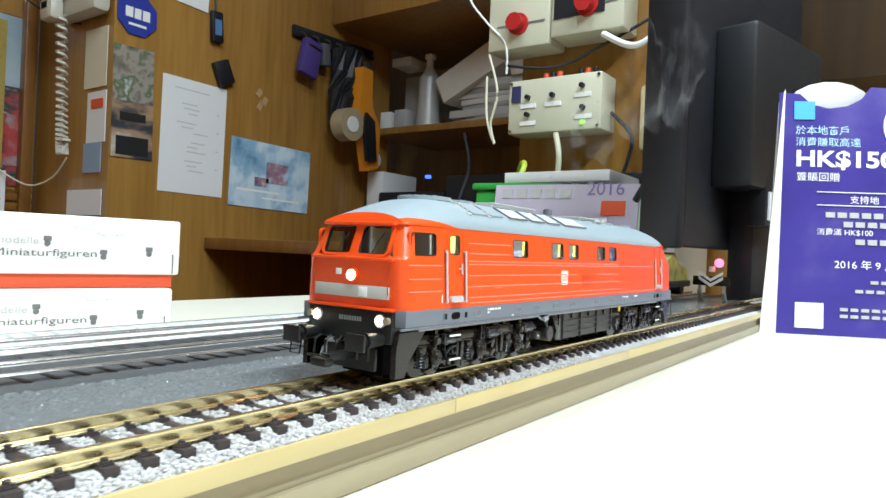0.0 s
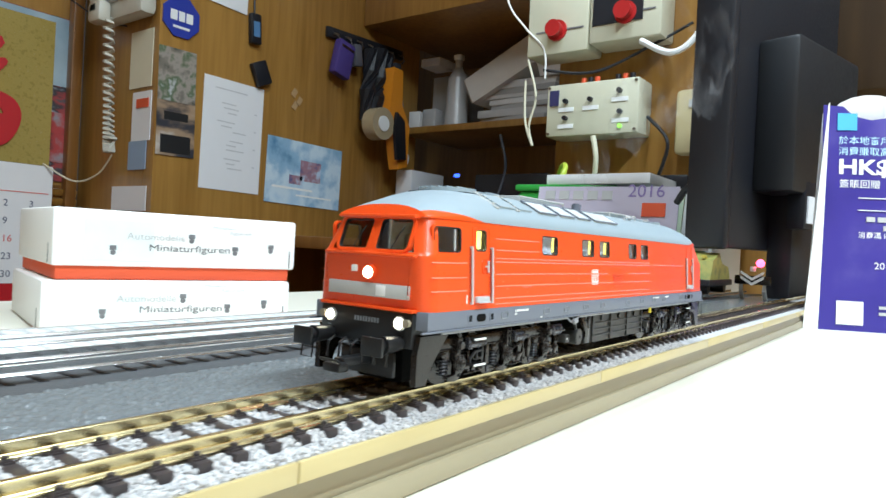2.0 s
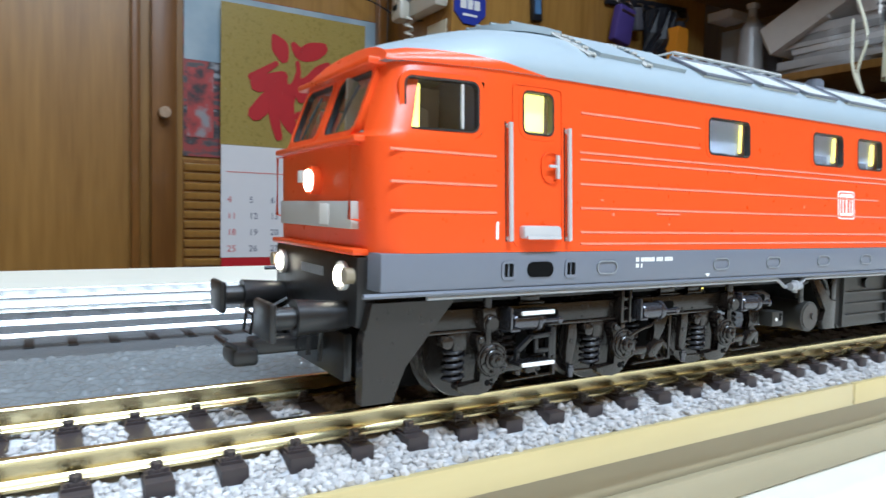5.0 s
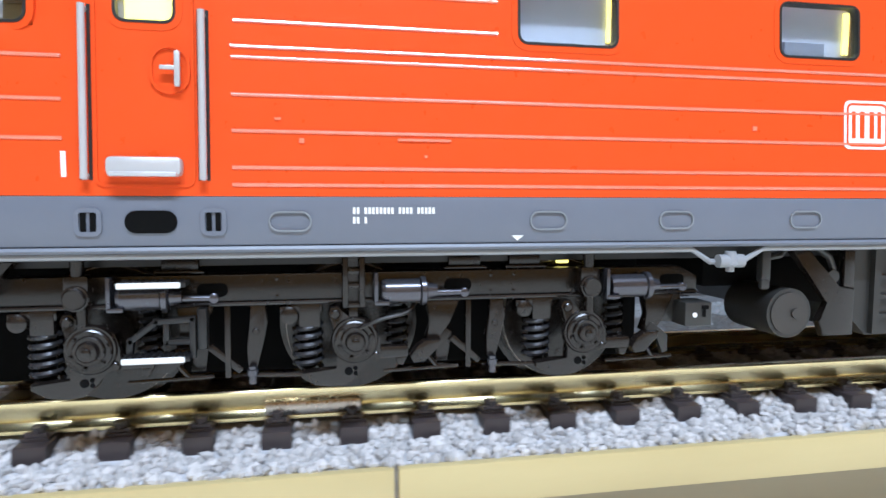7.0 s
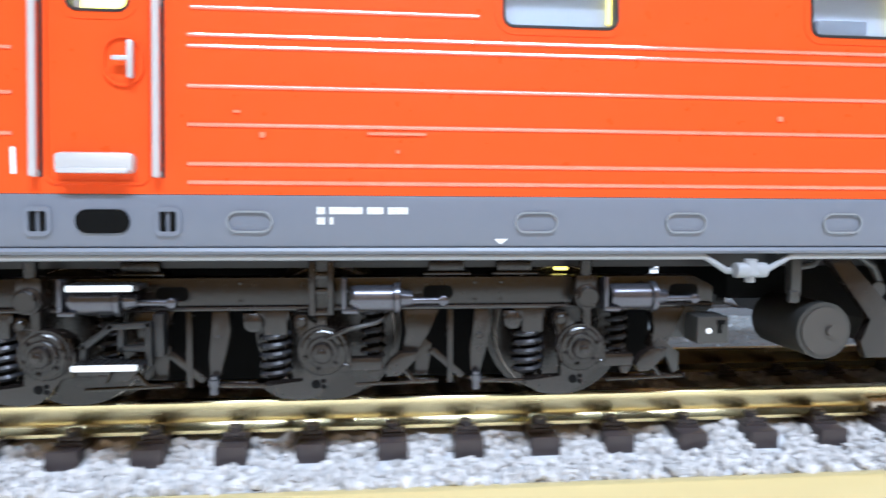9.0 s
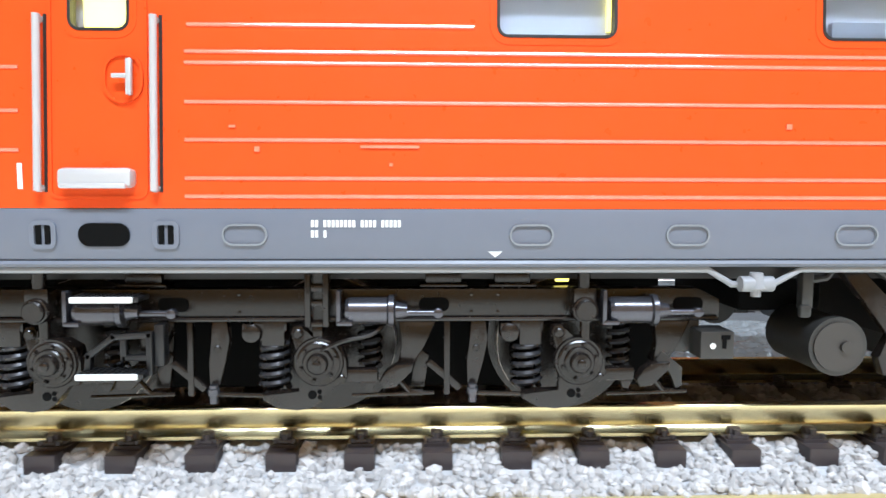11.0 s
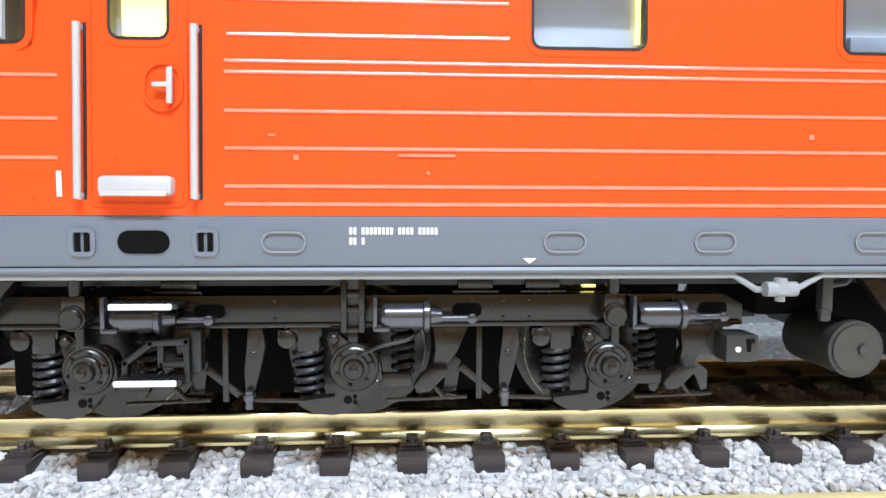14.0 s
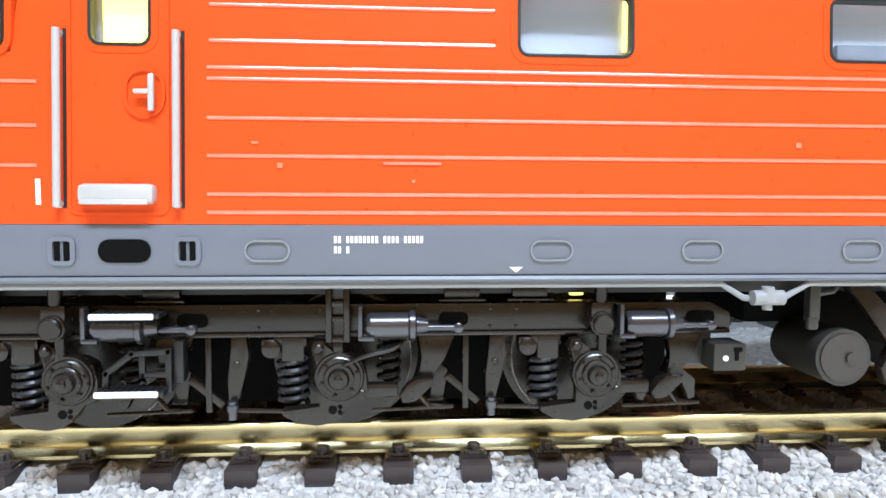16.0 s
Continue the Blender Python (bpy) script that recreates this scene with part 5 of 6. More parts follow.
def wall_pictures():
    p = picture("notice_sheet", "white notice sheet with faint typed lines", "paper", 186, 289, PAPER, mmpose(1248, 1419, 293, 0, 0.6, 0))
    rng = random.Random(3)
    rows = [(-60, 40, 118, 3)]
    for k in range(15):
        z = 82 - k * 12
        if k % 4 != 3:
            a = -20 + rng.uniform(-30, 20)
            rows.append((a, a + rng.uniform(25, 60), z, 3))
            if k % 2:
                rows.append((66, 74, z, 3))
    bars(p, rows, material("faint_typing", (0.60, 0.60, 0.62), 0.6, grain=500))
    snow = mixed("snow_scene_print", [(0.10, 0.24, 0.42), (0.30, 0.48, 0.66), (0.62, 0.74, 0.84), (0.45, 0.62, 0.78)], 9, 0.3)
    s = picture("snow_train_picture", "blue and white picture of a train in snow", "picture", 288, 186, snow, mmpose(1505, 1418, 222, 0, 1.2, 0))
    bars(s, [(-20, 60, 10, 60), (-60, -10, -20, 26)], mixed("train_print", [(0.08, 0.10, 0.25), (0.35, 0.20, 0.25), (0.5, 0.6, 0.75)], 30), "train_shape")
    bars(s, [(-120, 30, -46, 6), (-30, 110, -64, 5)], CARD, "snow_bank")
    oc = B()
    cyl(oc, (0, -2, 0), (0, 1, 0), 52, 4, 8)
    o = thing("round_badge", "blue eight-sided security sticker", "sticker", mmpose(1084, 1419, 556, 0, 22, 0), "", "", oc, material("royal_blue_print", (0.03, 0.05, 0.36), 0.4, grain=60))
    for x0, x1 in ((-30, -12), (-8, 8), (12, 30)):
        part("badge_bar", box(B(), x0, x1, -5, -4, -10, 14), CARD, o, "", pose(0, 0, 0, 0, -22, 0))
    part("badge_line", box(B(), -22, 22, -5, -4, -28, -22), CARD, o, "", pose(0, 0, 0, 0, -22, 0))
    ph = mixed("foliage_photo", [(0.05, 0.06, 0.05), (0.20, 0.18, 0.15), (0.34, 0.30, 0.26), (0.12, 0.16, 0.09), (0.5, 0.5, 0.5)], 22, 0.35)
    picture("photo_card", "small photo of trees and a locomotive", "photo", 100, 130, ph, mmpose(1082, 1418, 414, 0, -1, 0))
    ph2 = mixed("locomotive_photo", [(0.03, 0.03, 0.03), (0.05, 0.05, 0.06), (0.36, 0.25, 0.16), (0.55, 0.5, 0.45)], 16, 0.35, (0.4, 1, 1))
    q = picture("photo_card", "small photo of a tan and black locomotive", "photo", 102, 132, ph2, mmpose(1084, 1418, 284, 0, -1, 0))
    bars(q, [(-32, 32, 30, 20), (-40, 40, -38, 44)], RUBBER, "dark_shape")
    picture("price_label", "white shelf label with dark print", "label", 170, 80, PAPER, mmpose(1190, 1418, 664, 0, 2, 0))
    # gadgets on strings
    b = B()
    box(b, -17, 17, -16, 0, -40, 40, 4)
    g = thing("key_fob", "black key fob on a string", "gadget", mmpose(1296, 1418, 590, 0, -4, 0), "", "", b, MON)
    part("screen", box(B(), -10, 10, -17, -15.5, -22, 18), material("blue_screen", (0.10, 0.22, 0.42), 0.2, grain=90), g)
    cord = B()
    tube(cord, [(0, -6, 38), (3, -6, 150)], 2.5, 6)
    part("cord", cord, MON, g)
    b = B()
    box(b, -24, 24, -18, 0, -32, 32, 4)
    thing("key_fob", "small black remote hanging askew", "gadget", mmpose(1322, 1418, 476, 0, -25, 0), "", "", b, MON)
    TAPE = material("yellowed_clear_tape", (0.46, 0.30, 0.15), 0.2, grain=50)
    for x, z in ((1450, 452), (1470, 432), (1454, 416)):
        b = B()
        box(b, -8, 8, -1.5, 0, -12, 12)
        thing("clear_tape", "scrap of clear tape on the wall", "tape", mmpose(x, 1419, z, 0, 30, 0), "scraps of tape", "", b, TAPE)


def hooks():
    r = thing("hook_rail", "dark hook rail with hanging things", "hook rail", mmpose(1730, 1418, 668, 0, -2.5, 0), "", "", box(B(), -175, 175, -14, 0, -16, 16, 3), MON)
    for k in range(7):
        h = B()
        x = -150 + k * 50
        tube(h, [(x, -10, 0), (x, -34, -10), (x, -40, -26), (x, -30, -34)], 3.5, 6)
        part("hook", h, STEEL, r)
    b = B()
    box(b, -34, 34, -30, 0, -60, 50, 8)
    pouch = thing("purple_pouch", "dark purple pouch on a hook", "pouch", mmpose(1602, 1400, 588, 0, 12, 0), "", "", b, material("purple_fabric", (0.06, 0.035, 0.20), 0.7, grain=120))
    part("zip", box(B(), -26, 26, -33, -30, 26, 32), STEEL, pouch)
    for x, z0, z1, w in ((1712, 420, 640, 26), (1752, 380, 650, 34), (1790, 470, 640, 24)):
        b = B()
        tube(b, [(x, 1380, z1), (x + 6, 1374, (z0 + z1) / 2 + 40), (x - 8, 1372, (z0 + z1) / 2 - 20), (x + 4, 1378, z0)], w, 10)
        thing("black_strap", "thick black strap hanging from a hook", "strap", None, "hanging straps", "", b, MON)
    for x, z, c in ((1830, 560, (0.10, 0.14, 0.05)), (1862, 520, (0.30, 0.28, 0.24)), (1850, 600, (0.05, 0.05, 0.06)), (1660, 610, (0.1, 0.1, 0.12))):
        b = B()
        box(b, -16, 16, -24, 0, -34, 34, 6)
        thing("key_tag", "small bunch of keys and tags", "keys", mmpose(x, 1396, z, 0, random.uniform(-25, 25), 0), "key bunches", "", b, material("key_tag", c, 0.5, grain=100))
    OR = material("orange_plastic", (0.72, 0.26, 0.015), 0.4, grain=90, amount=0.3)
    b = B()
    prism(b, [(-22, 150), (22, 150), (34, 40), (80, -20), (86, -150), (44, -165), (10, -60), (-70, -70), (-74, -40), (-24, 10)], -40, 0)
    t = thing("tape_dispenser", "orange handheld tape dispenser with tan roll", "tape dispenser", mmpose(1770, 1352, 440, 0, 4, 0), "", "", b, OR)
    roll = B()
    cyl(roll, (-52, -22, -40), (0, 1, 0), 50, 46, 30)
    rl = part("tape_roll", roll, material("tan_tape", (0.42, 0.33, 0.20), 0.4, grain=60), t)
    hub = B()
    cyl(hub, (-52, -46, -40), (0, 1, 0), 24, 4, 24)
    part("roll_core", hub, CARD, rl)
    hd = B()
    prism(hd, [(0, 10), (40, -10), (64, -130), (20, -140), (-6, -40)], -52, -41)
    part("grip", hd, MON, t)
    b = B()
    cyl(b, (0, 0, 0), (0, 1, 0), 26, 10, 24)
    thing("paper_roll", "small pale paper roll", "roll", mmpose(1940, 1410, 330), "", "", b, PAPER)


def calendar():
    y = 1788
    GOLD = mixed("gold_foil_print", [(0.30, 0.23, 0.06), (0.38, 0.29, 0.08), (0.35, 0.265, 0.07)], 120, 0.25)
    cal = thing("wall_calendar", "gold and white wall calendar with red lucky character", "calendar", mmpose(740, y - 24, 0), "", "", box(B(), -206, 204, -4, 0, 185, 556), GOLD)
    ch = B()
    layer = [0.0]

    def brush(*pts):
        """One stroke of the broad brush: x, z and half width along it."""
        layer[0] += 0.35
        way = smooth_path(pts, 6)
        rim, y = [], -5.5 - layer[0]
        for i, p in enumerate(way):
            d = (way[min(i + 1, len(way) - 1)] - way[max(i - 1, 0)])
            n = Vector((-d.y, d.x)).normalized()
            rim.append(((p.x + n.x * p.z, p.y + n.y * p.z), (p.x - n.x * p.z, p.y - n.y * p.z)))
        d0, d1 = (way[0] - way[1]).xy.normalized() * pts[0][2] * 0.7, (way[-1] - way[-2]).xy.normalized() * pts[-1][2] * 0.7
        rim.insert(0, tuple((way[0].x + d0.x + s_ * d0.y * 0.7, way[0].y + d0.y - s_ * d0.x * 0.7) for s_ in (1, -1)))
        rim.append(tuple((way[-1].x + d1.x - s_ * d1.y * 0.7, way[-1].y + d1.y + s_ * d1.x * 0.7) for s_ in (1, -1)))
        front = [[ch.verts.new((x, y, z)) for x, z in pair] for pair in rim]
        back = [[ch.verts.new((x, -4.2, z)) for x, z in pair] for pair in rim]
        for i in range(len(rim) - 1):
            ch.faces.new((front[i][0], front[i + 1][0], front[i + 1][1], front[i][1]))
            for k in (0, 1):
                ch.faces.new((front[i][k], front[i + 1][k], back[i + 1][k], back[i][k]))

    brush((-66, 486, 8), (-50, 460, 24), (-38, 428, 14))
    brush((-12, 472, 8), (10, 450, 19), (45, 460, 25), (76, 474, 16))
    brush((-128, 368, 10), (-95, 388, 10), (-58, 414, 7))
    brush((-114, 350, 20), (-75, 363, 22), (-38, 382, 15))
    brush((-40, 366, 16), (-80, 312, 24), (-118, 270, 20))
    brush((-62, 320, 18), (-62, 265, 15), (-50, 212, 10))
    brush((0, 424, 6), (3, 395, 7), (-8, 355, 13), (-30, 310, 22), (-24, 262, 20), (0, 230, 13))
    brush((0, 362, 13), (38, 374, 20), (64, 406, 17), (90, 428, 9))
    brush((-30, 345, 16), (10, 350, 14), (58, 362, 11))
    brush((8, 326, 14), (58, 342, 13), (102, 324, 20), (112, 290, 20), (88, 246, 22), (52, 228, 15), (12, 226, 11))
    brush((0, 276, 11), (45, 282, 16), (104, 292, 8))
    brush((44, 326, 14), (38, 280, 16), (46, 232, 11))
    part("lucky_character", ch, material("red_flock", (0.50, 0.008, 0.014), 0.55, grain=60), cal, "red brush character")
    pad = part("month_sheet", box(B(), -204, 214, -6, -2, -116, 184), PAPER, cal, "white month sheet with dates")
    part("foot_strip", box(B(), -202, 200, -5, -1, -192, -116.5), material("red_card", (0.50, 0.012, 0.02), 0.45, grain=40), cal, "red strip at the foot")
    part("head_line", box(B(), -190, 205, -7, -6.2, 112, 114), material("red_ink", (0.70, 0.10, 0.08), 0.6, grain=90), pad)
    me9 = text_mesh("9", 42, material("red_ink_bold", (0.65, 0.08, 0.06), 0.6, grain=90))
    part("month_numeral", me9, None, pad, "", mmpose(0, -6.6, 125))
    INK_DATE = material("dark_blue_ink", (0.10, 0.11, 0.18), 0.6, grain=200)
    INK_RED = material("red_date_ink", (0.65, 0.10, 0.10), 0.6, grain=200)
    for day in range(1, 31):
        cell = day + 3
        col, row = cell % 7, cell // 7
        me = text_mesh(str(day), 24, INK_RED if col == 0 or day == 16 else INK_DATE)
        part("date", me, None, pad, "", mmpose(-188 + col * 58, -6.6, 76 - row * 44))
    b = B()
    cyl(b, (0, -6, -152), (0, 1, 0), 16, 6, 20)
    part("seal", b, GOLD, cal)
    post = mixed("railway_poster_print", [(0.04, 0.04, 0.05), (0.10, 0.09, 0.10), (0.34, 0.06, 0.06), (0.05, 0.05, 0.06), (0.34, 0.36, 0.40)], 12, 0.35, (1, 1, 2.2))
    p = thing("railway_poster", "poster of red locomotives under a pale sky", "poster", mmpose(735, y, 0), "", "", box(B(), -290, 284, -3, 0, 150, 580), post)
    part("poster_sky", box(B(), -288, 282, -4, -3.1, 400, 578), mixed("poster_sky_print", [(0.25, 0.36, 0.46), (0.42, 0.52, 0.58)], 6, 0.35), p)
    for x0, x1, z0, z1 in ((-280, -214, 200, 380), (216, 276, 200, 330)):
        part("poster_train", box(B(), x0, x1, -5, -4, z0, z1), mixed("poster_train_print", [(0.04, 0.04, 0.05), (0.42, 0.06, 0.06), (0.3, 0.3, 0.32)], 18, 0.35), p)
    lv = thing("louvre_panel", "oak louvre panel under the posters", "panel", mmpose(735, y, 0), "", "structure", box(B(), -290, 290, -6, 0, -420, 140), DARK_WOOD)
    sm = mesh_of(box(B(), -288, 288, -16, -4, -9, 9, 2), "slat", WALL_WOOD)
    for k in range(22):
        part("slat", sm, None, lv, "", mmpose(0, 0, -400 + k * 25, 18, 0, 0))
    for x, w in ((395, 60), (1000, 26), (330, 20)):
        thing("trim", "dark oak upright trim", "trim", None, "", "structure", box(B(), x - w / 2, x + w / 2, y - 30, y - 1, -790, 1590, 3), DARK_WOOD)
    b = B()
    cyl(b, (0, -25, 0), (0, 1, 0), 14, 30, 20)
    thing("door_knob", "small bright metal knob", "knob", mmpose(392, y - 31, 250), "", "", b, STEEL)


def telephone():
    # hangs on the side of the pillar, seen edge on
    IV = material("aged_ivory_plastic", (0.60, 0.58, 0.50), 0.4, grain=60, amount=0.3)
    ph = thing("wall_telephone", "ivory wall telephone with handset and cord", "telephone", mmpose(1029, 1545, 650), "", "", box(B(), -46, 0, -120, 100, -108, 130, 16), IV)
    hs = B()
    box(hs, -80, -58, 10, 62, -104, 126, 12)
    box(hs, -80, -46, 6, 66, -118, -64, 12)
    box(hs, -80, -46, 6, 66, 84, 138, 12)
    part("handset", hs, IV, ph)
    kp = part("keypad", box(B(), -52, -45, -70, 30, -66, 70, 2), INK_PALE, ph)
    for r in range(4):
        for c in range(3):
            part("key", box(B(), -56, -51, -58 + c * 30, -40 + c * 30, -50 + r * 28, -34 + r * 28, 1.5), MON, kp)
    cd = B()
    pts = []
    for i in range(150):
        f = i / 149
        a = i * 1.25
        pts.append((-50 + 11 * math.cos(a), 12 - 40 * f + 11 * math.sin(a), -100 - 300 * math.sin(math.pi * min(f * 0.62, 0.5)) - 40 * f * (f < 0.8)))
    tube(cd, pts, 4, 5)
    part("coiled_cord", cd, IV, ph, "ivory coiled cord")
    for y0, y1, z0, z1, mat, lab in ((1440, 1540, 380, 520, CREAM, "cream note on the pillar"), (1436, 1520, 250, 370, PAPER, "white note with red stamp"), (1450, 1530, 180, 250, material("blue_note", (0.30, 0.40, 0.55), 0.6, grain=50), "small blue note on the pillar"),
                                     (1440, 1600, 80, 140, PAPER, "white label low on the pillar")):
        n = thing("pinned_note", lab, "note", None, "notes on the pillar", "", box(B(), 1028, 1030, y0, y1, z0, z1), mat)
        if "red" in lab:
            part("stamp", box(B(), 1026.5, 1027.9, y0 + 10, y1 - 20, z1 - 40, z1 - 18), PRINT_RED, n)
    for pts, lab in (([(900, 1770, 640), (940, 1700, 610), (1000, 1640, 560), (1024, 1560, 540)], "black wire looped over the poster"), ([(930, 1760, 190), (980, 1700, 150), (1010, 1640, 170), (1024, 1600, 220)], "thin pale wire by the calendar")):
        b = B()
        tube(b, smooth_path(pts), 2.2, 6)
        thing("loose_wire", lab, "wire", None, "", "", b, MON if "black" in lab else CREAM)


def control_boxes():
    IV = material("ivory_metal_case", (0.62, 0.60, 0.46), 0.4, grain=80, amount=0.25)
    c = thing("control_panel", "ivory control panel with small switches and labels", "control box", mmpose(1190, 380, 273, 0, -0.5, 0), "", "", box(B(), 0, 59, -81, 81, -44, 44, 3), IV)
    for y, z in ((44, 2), (0, 2), (-50, 12), (44, -26), (-52, -22)):
        sw = B()
        cyl(sw, (-4, y, z + 12), (1, 0, 0), 4, 8, 10)
        part("switch", sw, MON, c)
        part("label_strip", box(B(), -1.5, 0, y - 14, y + 14, z - 5, z + 2), CARD, c)
    part("square_socket", box(B(), -3, 0, 58, 74, 8, 34), material("dark_blue_socket", (0.04, 0.04, 0.12), 0.4, grain=90), c)
    gl = B()
    cyl(gl, (-2, -52, -33), (1, 0, 0), 3.5, 4, 12)
    part("pilot_light", gl, glow_material("green_pilot", (0.35, 0.8, 0.1), 0.8), c)
    for k in range(6):
        tm = B()
        cyl(tm, (14, -64 + k * 12 + (24 if k > 2 else 0), 48), (0, 0, 1), 4.5, 12, 10)
        part("terminal", tm, PRINT_RED if k % 2 else MON, c)
    for s in ((-76, 39), (76, 39), (-76, -39), (76, -39)):
        sc = B()
        cyl(sc, (-0.8, s[0], s[1]), (1, 0, 0), 2.5, 2, 8)
        part("screw", sc, STEEL, c)
    for y0, y1, z0, kn, lab in ((390, 504, 370, (446, 409), "ivory power controller with red knob"), (268, 388, 378, (326, 420), "ivory power controller with red knob and dark scale")):
        k = thing("power_controller", lab, "controller", None, "power controllers", "", box(B(), 1186, 1249, y0, y1, z0, z0 + 140, 4), IV)
        kb = B()
        cyl(kb, (1176, kn[0], kn[1]), (1, 0, 0), 14, 20, 24, 12)
        cyl(kb, (1184, kn[0], kn[1]), (1, 0, 0), 18, 4, 24)
        part("dial_knob", kb, material("red_knob", (0.45, 0.02, 0.02), 0.35, grain=120), k, "red dial knob")
        part("scale_line", box(B(), 1184.5, 1186, kn[0] - 48, kn[0] + 40, kn[1] - 1, kn[1] + 1.5), INK, k)
        if y0 < 300:
            part("dark_scale", box(B(), 1184, 1186, y0 + 30, y1 - 6, kn[1] - 14, kn[1] + 60), MON, k)
    for pts, r, mat, lab in (
            ([(1180, 560, 560), (1176, 540, 470), (1182, 505, 420), (1186, 470, 380), (1188, 466, 330)], 1.8, CARD, "white cable looping down to the panel"),
            ([(1188, 300, 372), (1180, 250, 345), (1184, 215, 365), (1188, 180, 430)], 5, CARD, "thick white cable under the controllers"),
            ([(1186, 500, 366), (1184, 480, 300), (1186, 492, 250), (1188, 484, 215), (1186, 500, 260), (1188, 504, 330)], 2.2, CREAM, "hanging ivory cord beside the panel"),
            ([(1188, 470, 345), (1200, 380, 335), (1215, 290, 372), (1220, 230, 400)], 2.5, MON, "thin black cord over the panel"),
            ([(1230, 298, 260), (1222, 262, 220), (1226, 268, 180), (1232, 290, 130)], 3, MON, "black cord beside the panel"),
            ([(1300, 620, 260), (1260, 580, 190), (1200, 560, 120), (1150, 545, 60)], 3, MON, "thin black antenna lead along the wall"),
            ([(1188, 372, 226), (1190, 366, 190), (1200, 372, 150)], 4.5, CREAM, "pale flat cable below the panel")):
        b = B()
        tube(b, smooth_path(pts), r, 8)
        thing("cable", lab, "cable", None, "cables on the wall", "", b, mat)
    b = B()
    box(b, 1222, 1249, 178, 252, 196, 298, 8)
    p = thing("switch_plate", "cream plastic plate on the wall", "plate", None, "", "", b, material("cream_plastic_plate", (0.62, 0.52, 0.30), 0.4, grain=80))
    part("slot", box(B(), 1220, 1222, 200, 230, 268, 280), INK_PALE, p)


def shelves():
    thing("shelf_board", "oak shelf board in the alcove", "shelf", None, "", "structure", box(B(), 1930, 2298, 472, 1418, 412, 434, 2), WALL_WOOD)
    thing("overhead_cabinet", "dark oak cabinet bottom above the shelf", "cabinet", None, "", "structure", box(B(), 1720, 2298, 472, 1418, 725, 1100, 2), WALL_WOOD)
    thing("back_desk", "dark oak desk top in the alcove", "desk", None, "", "structure", box(B(), 1292, 2298, 472, 1418, 10, 40, 2), DARK_WOOD)
    can = B()
    cyl(can, (0, 0, 82), (0, 0, 1), 40, 164, 24, 34)
    cyl(can, (0, 0, 182), (0, 0, 1), 34, 40, 24, 12)
    cyl(can, (0, 0, 214), (0, 0, 1), 13, 30, 16)
    c = thing("spray_bottle", "silver grey spray bottle on the shelf", "bottle", mmpose(1990, 1228, 434), "", "", can, material("brushed_silver_can", (0.62, 0.63, 0.64), 0.35, 0.2, grain=80))
    part("cap", box(B(), -14, 14, -14, 14, 226, 244, 3), CARD, c)
    for x, y, w, d, h, rz, mat, lab in ((1960, 1372, 40, 44, 56, 4, CARD, "small white carton on the shelf"), (1965, 1310, 44, 52, 60, 0, INK_PALE, "small grey carton on the shelf"),
                                        (1990, 1316, 90, 80, 28, 0, PAPER, "white paper packet on the shelf")):
        b = B()
        box(b, -w / 2, w / 2, -d / 2, d / 2, 0, h, 2)
        thing("small_carton", lab, "carton", mmpose(x, y, 434 if h > 30 else 640, 0, 0, rz), "cartons", "", b, mat)
    b = B()
    box(b, -60, 60, -70, 70, 0, 200)
    thing("carton_pillar", "grey stack of papers behind the bottle", "papers", mmpose(2120, 1316, 434), "", "", b, INK_PALE)
    b = B()
    box(b, -80, 80, -150, 150, -44, 44, 4)
    bx = thing("long_carton", "long white carton leaning on the stack", "carton", mmpose(2010, 1010, 600, -26, 0, 0), "", "", b, material("off_white_card", (0.80, 0.78, 0.74), 0.55, grain=40))
    part("carton_end", box(B(), -78, 78, 150.4, 152, -42, 42), material("kraft_card", (0.42, 0.33, 0.22), 0.6, grain=60), bx)
    rng = random.Random(8)
    z = 434
    for k in range(7):
        h = rng.uniform(12, 24)
        b = B()
        box(b, -110, 110, -150 + rng.uniform(-30, 30), 150 + rng.uniform(-30, 30), 0, h, 1)
        thing("booklet", "worn booklet lying in a pile on the shelf", "booklet", mmpose(2060, 960 + rng.uniform(-40, 40), z, 0, 0, rng.uniform(-8, 8)), "booklets on the shelf", "",
              b, material("booklet_%s" % "abcdefg"[k], (rng.uniform(0.35, 0.75),) * 3, 0.6, grain=60))
        z += h + 0.5
    b = B()
    prism(b, [(-60, 0), (60, 0), (80, 60), (30, 110), (-50, 100), (-80, 50)], -50, 50)
    thing("plastic_bag", "crumpled pale plastic bag on the stack", "bag", mmpose(1990, 830, 560, 0, 0, 90), "", "", b, material("pale_film", (0.78, 0.76, 0.74), 0.25, grain=50, bump=0.9, bump_scale=40))
    # under the shelf
    for x, y, w, d, h, mat, lab in ((1950, 1180, 200, 260, 170, MON, "black office machine under the shelf"), (1960, 1345, 180, 70, 240, PAPER, "white binders standing on the desk"), (1940, 900, 260, 240, 210, MON, "black box under the shelf")):
        b = B()
        box(b, -w / 2, w / 2, -d / 2, d / 2, 0, h, 6)
        thing("office_machine" if mat is MON else "binder", lab, "machine" if mat is MON else "binder", mmpose(x, y, 40), "", "", b, mat)
    b = B()
    box(b, -6, 6, -8, 8, -5, 5, 2)
    thing("blue_indicator", "small blue glowing indicator", "indicator light", mmpose(1838, 1105, 252), "", "", b, glow_material("blue_led", (0.05, 0.12, 1.0), 3.0))


